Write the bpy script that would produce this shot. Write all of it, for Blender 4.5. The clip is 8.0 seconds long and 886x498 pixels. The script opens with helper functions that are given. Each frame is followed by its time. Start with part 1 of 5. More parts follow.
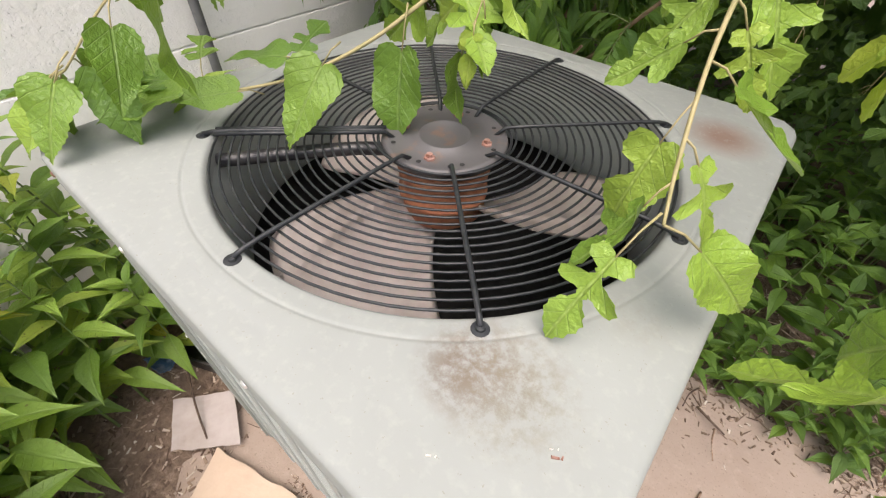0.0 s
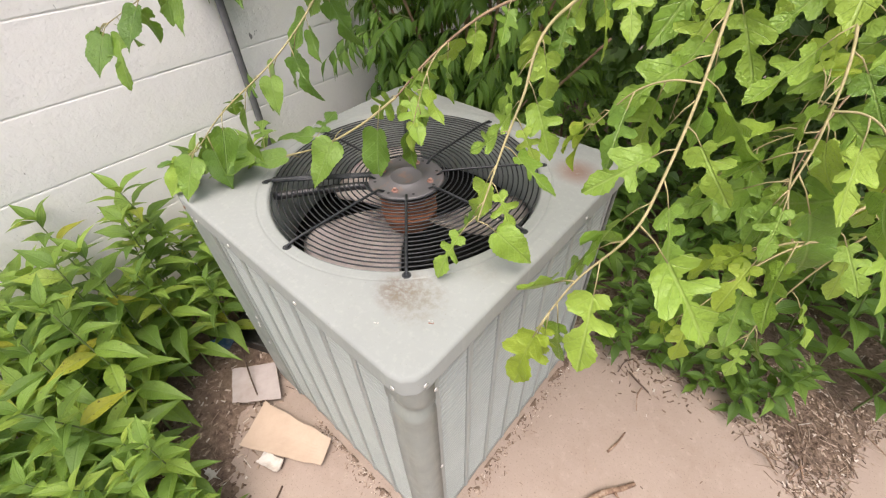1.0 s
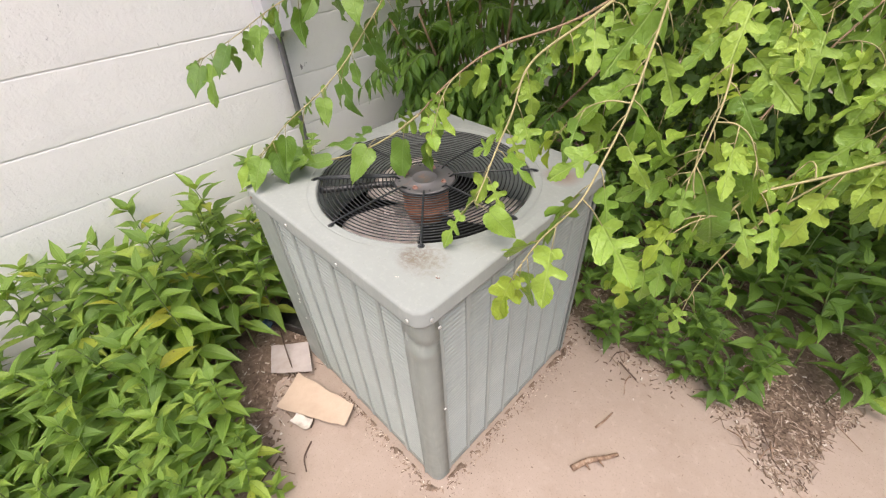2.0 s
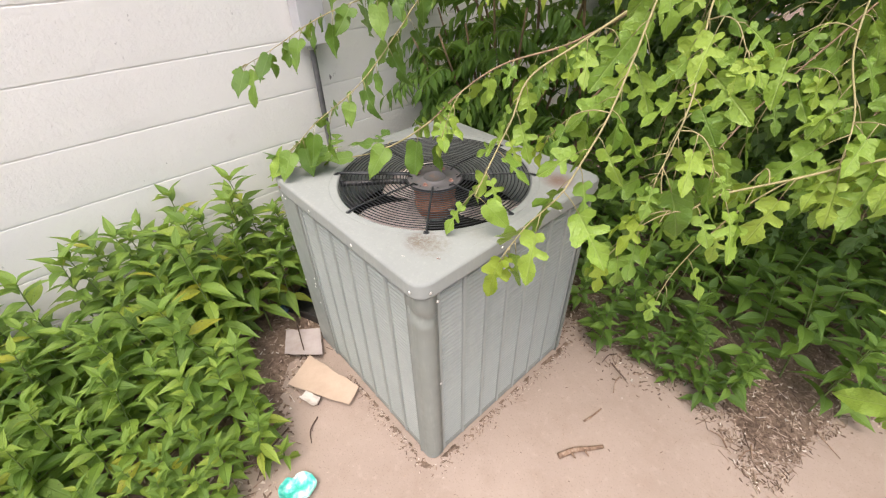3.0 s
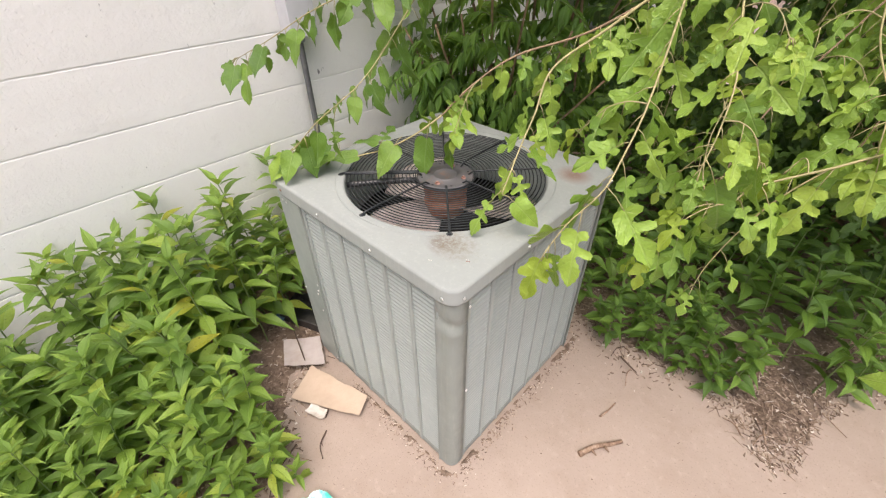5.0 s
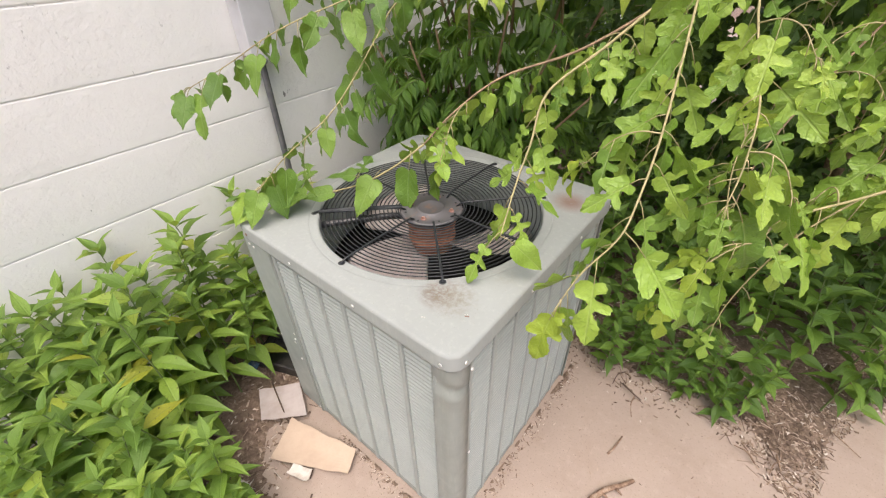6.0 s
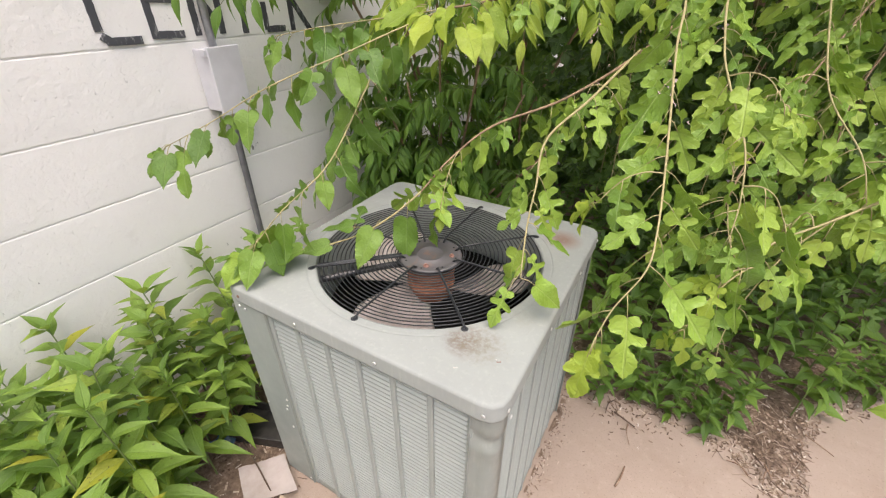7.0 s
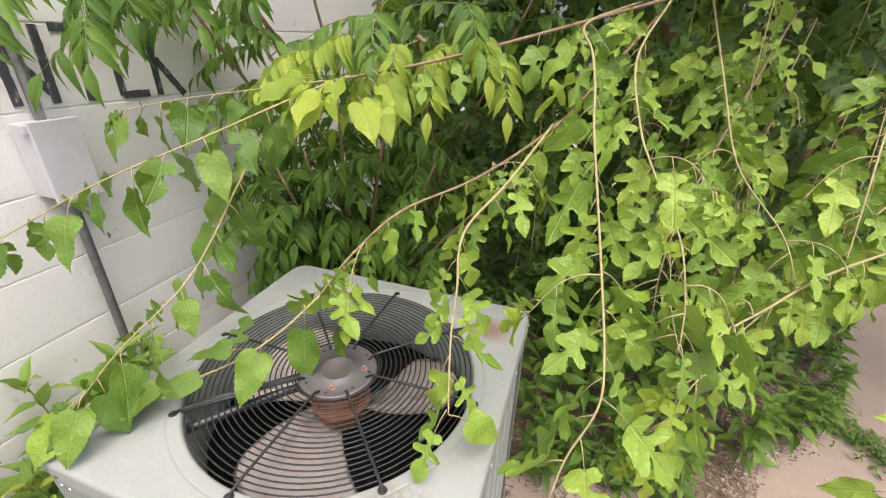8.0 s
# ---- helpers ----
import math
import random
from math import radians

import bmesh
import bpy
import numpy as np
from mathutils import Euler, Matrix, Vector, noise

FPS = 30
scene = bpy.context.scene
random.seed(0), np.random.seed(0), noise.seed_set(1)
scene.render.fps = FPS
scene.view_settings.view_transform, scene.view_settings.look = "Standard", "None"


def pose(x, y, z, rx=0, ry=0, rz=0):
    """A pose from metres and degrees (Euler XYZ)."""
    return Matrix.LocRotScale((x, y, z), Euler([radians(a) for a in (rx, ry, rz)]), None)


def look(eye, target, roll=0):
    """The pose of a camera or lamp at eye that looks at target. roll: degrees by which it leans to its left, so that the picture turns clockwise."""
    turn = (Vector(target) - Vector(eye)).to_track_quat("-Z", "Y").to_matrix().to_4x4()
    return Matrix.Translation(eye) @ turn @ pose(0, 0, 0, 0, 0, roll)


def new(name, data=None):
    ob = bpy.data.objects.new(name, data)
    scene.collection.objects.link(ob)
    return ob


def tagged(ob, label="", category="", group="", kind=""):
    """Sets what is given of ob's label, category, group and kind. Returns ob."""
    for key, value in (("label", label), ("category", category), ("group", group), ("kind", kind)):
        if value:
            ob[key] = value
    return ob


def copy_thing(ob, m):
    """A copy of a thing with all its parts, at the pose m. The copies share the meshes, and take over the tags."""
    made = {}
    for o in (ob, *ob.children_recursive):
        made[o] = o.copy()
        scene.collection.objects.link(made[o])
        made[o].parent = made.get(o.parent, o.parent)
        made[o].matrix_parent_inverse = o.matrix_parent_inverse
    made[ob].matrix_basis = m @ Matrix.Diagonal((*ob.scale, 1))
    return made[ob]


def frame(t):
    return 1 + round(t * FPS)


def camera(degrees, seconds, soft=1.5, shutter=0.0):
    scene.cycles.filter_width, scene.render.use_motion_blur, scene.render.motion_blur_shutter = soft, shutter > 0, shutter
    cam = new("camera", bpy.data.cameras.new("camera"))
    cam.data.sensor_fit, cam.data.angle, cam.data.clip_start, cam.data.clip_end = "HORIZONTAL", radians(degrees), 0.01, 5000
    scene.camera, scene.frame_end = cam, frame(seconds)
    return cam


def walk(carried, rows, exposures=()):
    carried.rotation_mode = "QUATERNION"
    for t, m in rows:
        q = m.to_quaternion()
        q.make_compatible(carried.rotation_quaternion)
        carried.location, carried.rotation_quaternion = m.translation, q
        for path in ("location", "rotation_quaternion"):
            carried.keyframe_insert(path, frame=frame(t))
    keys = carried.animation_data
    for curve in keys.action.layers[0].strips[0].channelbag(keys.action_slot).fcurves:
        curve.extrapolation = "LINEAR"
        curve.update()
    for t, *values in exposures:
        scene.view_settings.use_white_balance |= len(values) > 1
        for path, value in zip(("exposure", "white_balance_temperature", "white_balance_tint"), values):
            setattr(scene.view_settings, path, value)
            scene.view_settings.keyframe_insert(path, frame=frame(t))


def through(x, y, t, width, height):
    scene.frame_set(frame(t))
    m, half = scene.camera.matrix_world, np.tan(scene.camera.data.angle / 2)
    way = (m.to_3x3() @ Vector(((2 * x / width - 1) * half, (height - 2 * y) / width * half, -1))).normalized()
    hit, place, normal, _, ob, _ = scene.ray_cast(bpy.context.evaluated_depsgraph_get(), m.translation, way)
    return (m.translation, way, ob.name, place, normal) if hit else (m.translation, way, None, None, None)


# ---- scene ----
cam = camera(93.8, 8.0, soft=1.2)
EXPOSURE, KELVIN, TINT = 0.45, 6500, 14
PATH = [
    (0, (-0.057, -0.022, 1.116), (-0.907, 1.061, -0.335), 2.4),
    (0.2, (-0.027, -0.071, 1.194), (-0.856, 0.987, -0.287), 0.1),
    (0.5, (0.027, -0.137, 1.267), (-0.815, 0.966, -0.174), 0.1),
    (1, (0.232, -0.167, 1.345), (-0.748, 0.898, -0.035), -2.2),
    (1.5, (0.376, -0.223, 1.395), (-0.7, 0.818, 0.069), -3.4),
    (2.8, (0.482, -0.412, 1.438), (-0.69, 0.64, 0.205), -1.4),
    (2.9, (0.516, -0.408, 1.44), (-0.674, 0.634, 0.217), -1.5),
    (3, (0.537, -0.395, 1.44), (-0.651, 0.648, 0.214), -1.5),
    (3.5, (0.654, -0.337, 1.436), (-0.537, 0.694, 0.205), -1.4),
    (4, (0.611, -0.373, 1.433), (-0.547, 0.69, 0.195), -0.9),
    (4.5, (0.479, -0.454, 1.434), (-0.642, 0.636, 0.187), -0.9),
    (4.7, (0.445, -0.478, 1.429), (-0.659, 0.636, 0.187), -0.6),
    (5.8, (0.314, -0.337, 1.416), (-0.727, 0.83, 0.169), -1.8),
    (6, (0.282, -0.36, 1.424), (-0.734, 0.853, 0.2), -1.3),
    (6.5, (0.192, -0.437, 1.431), (-0.759, 0.88, 0.265), -0.6),
    (7, (0.144, -0.442, 1.432), (-0.711, 1.02, 0.369), 0.0),
    (7.5, (0.123, -0.309, 1.466), (-0.603, 1.292, 0.512), 0.5),
    (8, (0.073, -0.224, 1.474), (-0.499, 1.469, 0.575), 1.2),
]
walk(cam, [(t, look(eye, target, roll)) for t, eye, target, roll in PATH],
     exposures=[(0.0, EXPOSURE + 0.05, KELVIN, TINT), (0.6, EXPOSURE, KELVIN, TINT), (7.0, EXPOSURE, KELVIN, TINT), (8.0, EXPOSURE + 0.12, KELVIN, TINT)])

# ---- light: a bright overcast sky ----
world = bpy.data.worlds.new("overcast_sky")
scene.world = world
world.use_nodes = True
wn = world.node_tree.nodes
sky = wn.new("ShaderNodeTexSky")
sky.sky_type = "NISHITA"
sky.sun_disc = False
sky.sun_elevation = radians(70)
sky.sun_rotation = radians(140)
sky.air_density, sky.dust_density, sky.ozone_density = 1.0, 6.0, 1.0
wn["Background"].inputs["Strength"].default_value = 0.165
world.node_tree.links.new(sky.outputs[0], wn["Background"].inputs["Color"])
sun_data = bpy.data.lights.new("sun", "SUN")
sun_data.energy, sun_data.angle, sun_data.color = 2.2, radians(60), (1.0, 0.97, 0.92)
sun = new("sun", sun_data)
sun.matrix_world = look((1.6, -2.0, 7.0), (0, 0, 0))


# ---- materials ----
class Mat:
    """A small builder for node materials."""

    def __init__(self, name, rough=0.6, metal=0.0, spec=0.5):
        self.m = bpy.data.materials.new(name)
        self.m.use_nodes = True
        self.t = self.m.node_tree
        self.n = self.t.nodes
        self.bsdf = self.n["Principled BSDF"]
        self.out = self.n["Material Output"]
        self.bsdf.inputs["Roughness"].default_value = rough
        self.bsdf.inputs["Metallic"].default_value = metal
        self.bsdf.inputs["Specular IOR Level"].default_value = spec
        self.coord = self.n.new("ShaderNodeTexCoord")

    def link(self, a, b):
        self.t.links.new(a, b)

    def noise(self, scale, detail=4.0, rough=0.6, space="Object", stretch=None):
        nd = self.n.new("ShaderNodeTexNoise")
        nd.inputs["Scale"].default_value = scale
        nd.inputs["Detail"].default_value = detail
        nd.inputs["Roughness"].default_value = rough
        src = self.n.new("ShaderNodeNewGeometry").outputs["Position"] if space == "World" else self.coord.outputs[space]
        if stretch:
            mp = self.n.new("ShaderNodeMapping")
            mp.inputs["Scale"].default_value = stretch
            self.link(src, mp.inputs[0])
            src = mp.outputs[0]
        self.link(src, nd.inputs["Vector"])
        return nd.outputs["Fac"]

    def ramp(self, fac, stops):
        r = self.n.new("ShaderNodeValToRGB")
        els = r.color_ramp.elements
        while len(els) < len(stops):
            els.new(0.5)
        for e, (p, c) in zip(els, stops):
            e.position = p
            e.color = (*c, 1) if len(c) == 3 else c
        self.link(fac, r.inputs[0])
        return r.outputs[0]

    def grey(self, fac, lo, hi, a=0.0, b=1.0):
        r = self.n.new("ShaderNodeMapRange")
        for i, v in enumerate((lo, hi, a, b)):
            r.inputs[i + 1].default_value = v
        self.link(fac, r.inputs[0])
        return r.outputs[0]

    def math(self, op, a, b=None):
        nd = self.n.new("ShaderNodeMath")
        nd.operation = op
        for i, v in enumerate((a, b)):
            if v is None:
                continue
            if isinstance(v, (int, float)):
                nd.inputs[i].default_value = v
            else:
                self.link(v, nd.inputs[i])
        return nd.outputs[0]

    def mix(self, fac, a, b, blend="MIX"):
        nd = self.n.new("ShaderNodeMix")
        nd.data_type, nd.blend_type = "RGBA", blend
        for sock, v in ((nd.inputs[0], fac), (nd.inputs[6], a), (nd.inputs[7], b)):
            if isinstance(v, (int, float)):
                sock.default_value = v
            elif isinstance(v, tuple):
                sock.default_value = (*v, 1)
            else:
                self.link(v, sock)
        return nd.outputs[2]

    def colour(self, c):
        if isinstance(c, tuple):
            self.bsdf.inputs["Base Color"].default_value = (*c, 1)
        else:
            self.link(c, self.bsdf.inputs["Base Color"])
        return self

    def rough(self, fac):
        self.link(fac, self.bsdf.inputs["Roughness"])
        return self

    def bump(self, fac, strength=0.3, dist=0.002):
        b = self.n.new("ShaderNodeBump")
        b.inputs["Strength"].default_value = strength
        b.inputs["Distance"].default_value = dist
        self.link(fac, b.inputs["Height"])
        self.link(b.outputs[0], self.bsdf.inputs["Normal"])
        return self

    def spot(self, x, y, radius, soft=1.0, stretch=(1, 1)):
        """A soft mask round (x, y) of the object's own plane, broken up by noise."""
        sep = self.n.new("ShaderNodeSeparateXYZ")
        self.link(self.coord.outputs["Object"], sep.inputs[0])
        dx = self.math("MULTIPLY", self.math("SUBTRACT", sep.outputs[0], x), stretch[0])
        dy = self.math("MULTIPLY", self.math("SUBTRACT", sep.outputs[1], y), stretch[1])
        d = self.math("SQRT", self.math("ADD", self.math("MULTIPLY", dx, dx), self.math("MULTIPLY", dy, dy)))
        return self.grey(d, radius, radius * (1 - soft), 0, 1)


def random_value(mt):
    """A random number for each object and each loose island."""
    a = mt.n.new("ShaderNodeObjectInfo").outputs["Random"]
    b = mt.n.new("ShaderNodeNewGeometry").outputs["Random Per Island"]
    return mt.math("FRACT", mt.math("ADD", a, mt.math("MULTIPLY", b, 0.97)))


def leaf_material(name, stops, vein, vein_gap=0.15, shine=0.42, through=0.4, spots=0.0):
    mt = Mat(name, rough=shine, spec=0.45)
    rnd = random_value(mt)
    col = mt.ramp(rnd, stops)
    sep = mt.n.new("ShaderNodeSeparateXYZ")
    mt.link(mt.coord.outputs["UV"], sep.inputs[0])
    ax = mt.math("ABSOLUTE", mt.math("SUBTRACT", sep.outputs[0], 0.5))
    along = mt.math("SUBTRACT", sep.outputs[1], mt.math("MULTIPLY", ax, 0.9))
    saw = mt.math("ABSOLUTE", mt.math("SUBTRACT", mt.math("FRACT", mt.math("DIVIDE", along, vein_gap)), 0.5))
    side = mt.grey(saw, 0.44, 0.5, 0, 0.55)
    rib = mt.grey(ax, 0.022, 0.008, 0, 1)
    veins = mt.math("MAXIMUM", rib, side)
    blotch = mt.grey(mt.noise(18, 3, space="UV"), 0.35, 0.7, 0, 1)
    col = mt.mix(mt.math("MULTIPLY", blotch, 0.35), col, mt.mix(0.5, col, (0.03, 0.07, 0.01)))
    col = mt.mix(mt.math("MULTIPLY", veins, 0.22), col, vein)
    if spots:
        nd = mt.noise(9, 1, space="UV")
        rndspot = mt.math("ADD", nd, mt.math("MULTIPLY", rnd, 0.06))
        col = mt.mix(mt.grey(rndspot, 0.735, 0.76, 0, spots), col, (0.09, 0.055, 0.02))
    mt.colour(col)
    mt.bump(mt.math("ADD", mt.math("MULTIPLY", veins, -1), mt.math("MULTIPLY", mt.noise(14, 3, space="UV"), 2.0)), 0.6, 0.003)
    tr = mt.n.new("ShaderNodeBsdfTranslucent")
    mt.link(mt.mix(0.45, col, (0.33, 0.47, 0.05), "MIX"), tr.inputs["Color"])
    mx = mt.n.new("ShaderNodeMixShader")
    mx.inputs[0].default_value = through
    mt.link(mt.bsdf.outputs[0], mx.inputs[1])
    mt.link(tr.outputs[0], mx.inputs[2])
    mt.link(mx.outputs[0], mt.out.inputs[0])
    return mt.m


MULBERRY = leaf_material("mulberry_leaf", [(0.0, (0.135, 0.25, 0.033)), (0.4, (0.21, 0.345, 0.047)), (0.75, (0.28, 0.425, 0.06)), (1.0, (0.39, 0.52, 0.075))], (0.47, 0.56, 0.22), 0.16, 0.3, 0.26)
YOUNG = leaf_material("young_leaf", [(0.0, (0.27, 0.39, 0.045)), (0.5, (0.36, 0.48, 0.055)), (1.0, (0.46, 0.56, 0.075))], (0.5, 0.58, 0.2), 0.12, 0.36, 0.42)
# darker copy of mulberry_leaf: the shade inside the crown put into the colour
MULBERRY_SHADED = leaf_material("shaded_mulberry_leaf", [(0.0, (0.03, 0.07, 0.013)), (0.5, (0.056, 0.118, 0.02)), (1.0, (0.11, 0.205, 0.033))], (0.2, 0.3, 0.1), 0.16, 0.42, 0.28)
GROWN = leaf_material("grown_leaf", [(0.0, (0.075, 0.16, 0.024)), (0.5, (0.125, 0.235, 0.034)), (1.0, (0.205, 0.335, 0.05))], (0.36, 0.46, 0.18), 0.16, 0.32, 0.3)
WEED = leaf_material("weed_leaf", [(0.0, (0.12, 0.22, 0.036)), (0.4, (0.185, 0.305, 0.048)), (0.8, (0.25, 0.385, 0.06)), (0.96, (0.33, 0.44, 0.065)), (1.0, (0.46, 0.45, 0.045))], (0.25, 0.36, 0.12), 0.11, 0.42, 0.35, 0.8)
UNDER = leaf_material("understorey_leaf", [(0.0, (0.075, 0.15, 0.025)), (0.5, (0.12, 0.23, 0.035)), (1.0, (0.185, 0.315, 0.048))], (0.14, 0.24, 0.07), 0.12, 0.42, 0.3)
COMPOUND = leaf_material("leaflet", [(0.0, (0.07, 0.16, 0.024)), (0.5, (0.115, 0.23, 0.03)), (1.0, (0.175, 0.31, 0.04))], (0.18, 0.28, 0.09), 0.1, 0.4, 0.35)

mt = Mat("twig_bark", 0.7)
TWIG = mt.colour(mt.ramp(mt.noise(60, 3), [(0.3, (0.26, 0.24, 0.10)), (0.7, (0.40, 0.33, 0.17))])).bump(mt.noise(300, 2), 0.3, 0.0006).m
mt = Mat("branch_bark", 0.8)
BARK = mt.colour(mt.ramp(mt.noise(50, 4), [(0.3, (0.17, 0.11, 0.065)), (0.7, (0.33, 0.23, 0.14))])).bump(mt.noise(200, 3), 0.5, 0.001).m
mt = Mat("weed_stem", 0.6)
STEM = mt.colour(mt.ramp(mt.noise(20, 3), [(0.3, (0.10, 0.17, 0.04)), (0.7, (0.17, 0.2, 0.07))])).m

# painted sheet metal
def metal_paint(name, base, stains=False, rough=0.42):
    mt = Mat(name, rough, spec=0.3)
    dark = tuple(c * 0.88 for c in base)
    col = mt.mix(mt.grey(mt.noise(5, 5), 0.35, 0.7), base, dark)
    col = mt.mix(mt.grey(mt.noise(90, 3, stretch=(1, 1, 0.15)), 0.52, 0.75, 0, 0.22), col, (0.42, 0.43, 0.38))
    if stains:
        speck = mt.noise(75, 6, 0.75)
        for x, y, r, st, c, amount, lo in ((0.236, -0.262, 0.045, (1, 1), (0.12, 0.085, 0.06), 0.85, 0.40), (0.262, -0.248, 0.066, (1, 1), (0.17, 0.13, 0.095), 0.75, 0.42), (0.285, -0.255, 0.06, (1, 1), (0.19, 0.18, 0.13), 0.55, 0.45),
                                           (0.297, 0.25, 0.062, (1, 1), (0.19, 0.11, 0.08), 0.85, 0.25), (0.325, -0.13, 0.035, (1, 1), (0.22, 0.2, 0.16), 0.35, 0.42)):
            m = mt.math("MULTIPLY", mt.spot(x, y, r, 0.8, st), mt.grey(speck, lo, lo + 0.2, 0.15, 1))
            col = mt.mix(mt.math("MULTIPLY", m, amount), col, c)
        dust = mt.grey(mt.noise(260, 2), 0.70, 0.74, 0, 0.5)
        col = mt.mix(dust, col, (0.2, 0.17, 0.13))
    mt.colour(col)
    mt.rough(mt.grey(mt.noise(25, 4), 0.3, 0.7, rough - 0.08, rough + 0.14))
    mt.bump(mt.noise(420, 2), 0.08, 0.0005)
    return mt.m


TOP_PAINT = metal_paint("cover_paint", (0.29, 0.307, 0.288), True, 0.6)
SIDE_PAINT = metal_paint("louver_paint", (0.35, 0.38, 0.355))
POST_PAINT = metal_paint("post_paint", (0.285, 0.308, 0.278))
SHROUD_PAINT = metal_paint("shroud_paint", (0.29, 0.32, 0.30))
mt = Mat("guard_wire_coating", 0.45)
WIRE = mt.colour(mt.ramp(mt.noise(80, 3), [(0.35, (0.012, 0.014, 0.016)), (0.75, (0.035, 0.038, 0.04))])).m
# near black that stands for the shade inside the unit and in small holes
mt = Mat("interior_shade", 0.8)
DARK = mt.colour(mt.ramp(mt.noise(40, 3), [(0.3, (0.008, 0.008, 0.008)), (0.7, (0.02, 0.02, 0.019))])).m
mt = Mat("motor_plate_paint", 0.5, 0.3)
PLATE = mt.colour(mt.mix(mt.grey(mt.noise(45, 4), 0.58, 0.7), (0.115, 0.11, 0.112), (0.17, 0.115, 0.09))).bump(mt.noise(150, 3), 0.2, 0.001).m
mt = Mat("rusty_motor", 0.75, 0.1)
RUST = mt.colour(mt.ramp(mt.noise(22, 5, 0.7, stretch=(1, 1, 0.4)), [(0.25, (0.19, 0.065, 0.033)), (0.5, (0.39, 0.15, 0.075)), (0.62, (0.48, 0.22, 0.12)), (0.70, (0.65, 0.6, 0.56))])).bump(mt.noise(160, 3), 0.4, 0.001).m
mt = Mat("rusty_bolt", 0.7, 0.2)
BOLT = mt.colour(mt.ramp(mt.noise(120, 3), [(0.35, (0.2, 0.08, 0.05)), (0.65, (0.42, 0.27, 0.23))])).m
mt = Mat("blade_metal", 0.42, 0.1)
BLADE = mt.colour(mt.mix(mt.grey(mt.noise(9, 5, 0.7), 0.4, 0.75), (0.78, 0.70, 0.66), (0.55, 0.47, 0.42))).bump(mt.noise(60, 3), 0.1, 0.001).m
mt = Mat("screw_zinc", 0.3, 0.8)
ZINC = mt.colour((0.75, 0.75, 0.72)).m
mt = Mat("rusty_screw", 0.7, 0.2)
RUSTSCREW = mt.colour((0.22, 0.12, 0.08)).m

# painted block wall, paint strokes, electrical
mt = Mat("white_block_paint", 0.62)
big = mt.noise(1.7, 5, space="World")
fine = mt.noise(55, 5, 0.65, "World")
col = mt.mix(mt.grey(big, 0.35, 0.7), (0.84, 0.828, 0.797), (0.785, 0.772, 0.742))
col = mt.mix(mt.grey(mt.noise(9, 5, 0.7, "World"), 0.6, 0.78, 0, 0.4), col, (0.66, 0.63, 0.59))
chips = mt.math("MULTIPLY", mt.grey(mt.noise(30, 3, 0.6, "World", (1, 1, 0.6)), 0.70, 0.73), mt.grey(mt.noise(2.3, 2, 0.6, "World"), 0.5, 0.6))
col = mt.mix(chips, col, (0.24, 0.23, 0.22))
mt.colour(col)
pits = mt.grey(mt.noise(130, 3, 0.6, "World"), 0.62, 0.72)
WALL = mt.bump(mt.math("SUBTRACT", mt.math("ADD", fine, mt.math("MULTIPLY", mt.noise(14, 4, 0.6, "World"), 1.2)), mt.math("MULTIPLY", pits, 0.6)), 0.8, 0.003).m
mt = Mat("black_wall_paint", 0.6)
wear = mt.grey(mt.noise(70, 5, 0.75, stretch=(1, 1, 0.35)), 0.56, 0.66)
STROKE = mt.colour(mt.mix(wear, (0.06, 0.062, 0.07), (0.36, 0.36, 0.36))).bump(mt.noise(90, 3), 0.3, 0.002).m
mt = Mat("grey_box_paint", 0.5)
BOXGREY = mt.colour(mt.mix(mt.grey(mt.noise(12, 4), 0.4, 0.7), (0.60, 0.595, 0.62), (0.54, 0.535, 0.555))).m
mt = Mat("conduit_grey", 0.5, 0.2)
CONDUIT = mt.colour(mt.mix(mt.grey(mt.noise(25, 4), 0.4, 0.7), (0.12, 0.12, 0.125), (0.18, 0.18, 0.18))).m
mt = Mat("galvanised_pipe", 0.4, 0.5)
GALV = mt.colour(mt.mix(mt.grey(mt.noise(30, 4), 0.4, 0.7), (0.42, 0.43, 0.44), (0.30, 0.31, 0.32))).m

# ground
mt = Mat("pink_concrete", 0.85, spec=0.3)
col = mt.mix(mt.grey(mt.noise(1.6, 6), 0.35, 0.68), (0.365, 0.292, 0.243), (0.305, 0.24, 0.196))
col = mt.mix(mt.grey(mt.noise(7, 6, 0.7), 0.5, 0.75, 0, 0.55), col, (0.275, 0.205, 0.16))
col = mt.mix(mt.grey(mt.noise(34, 5, 0.7), 0.55, 0.72, 0, 0.5), col, (0.43, 0.345, 0.285))
col = mt.mix(mt.grey(mt.noise(160, 3, 0.7), 0.58, 0.70, 0, 0.75), col, (0.2, 0.145, 0.11))
col = mt.mix(mt.grey(mt.noise(230, 2), 0.68, 0.76, 0, 0.6), col, (0.5, 0.43, 0.37))
CONCRETE = mt.colour(col).bump(mt.math("ADD", mt.noise(260, 4, 0.7), mt.math("MULTIPLY", mt.noise(18, 4), 1.5)), 0.35, 0.003).m
mt = Mat("litter_soil", 0.9, spec=0.2)
col = mt.ramp(mt.noise(38, 6, 0.75), [(0.3, (0.075, 0.05, 0.036)), (0.5, (0.21, 0.15, 0.112)), (0.7, (0.42, 0.32, 0.25))])
SOIL = mt.colour(mt.mix(mt.grey(mt.noise(4, 4), 0.4, 0.7), col, (0.23, 0.168, 0.126))).bump(mt.noise(90, 5, 0.8), 0.9, 0.012).m
mt = Mat("litter_chips", 0.85, spec=0.2)
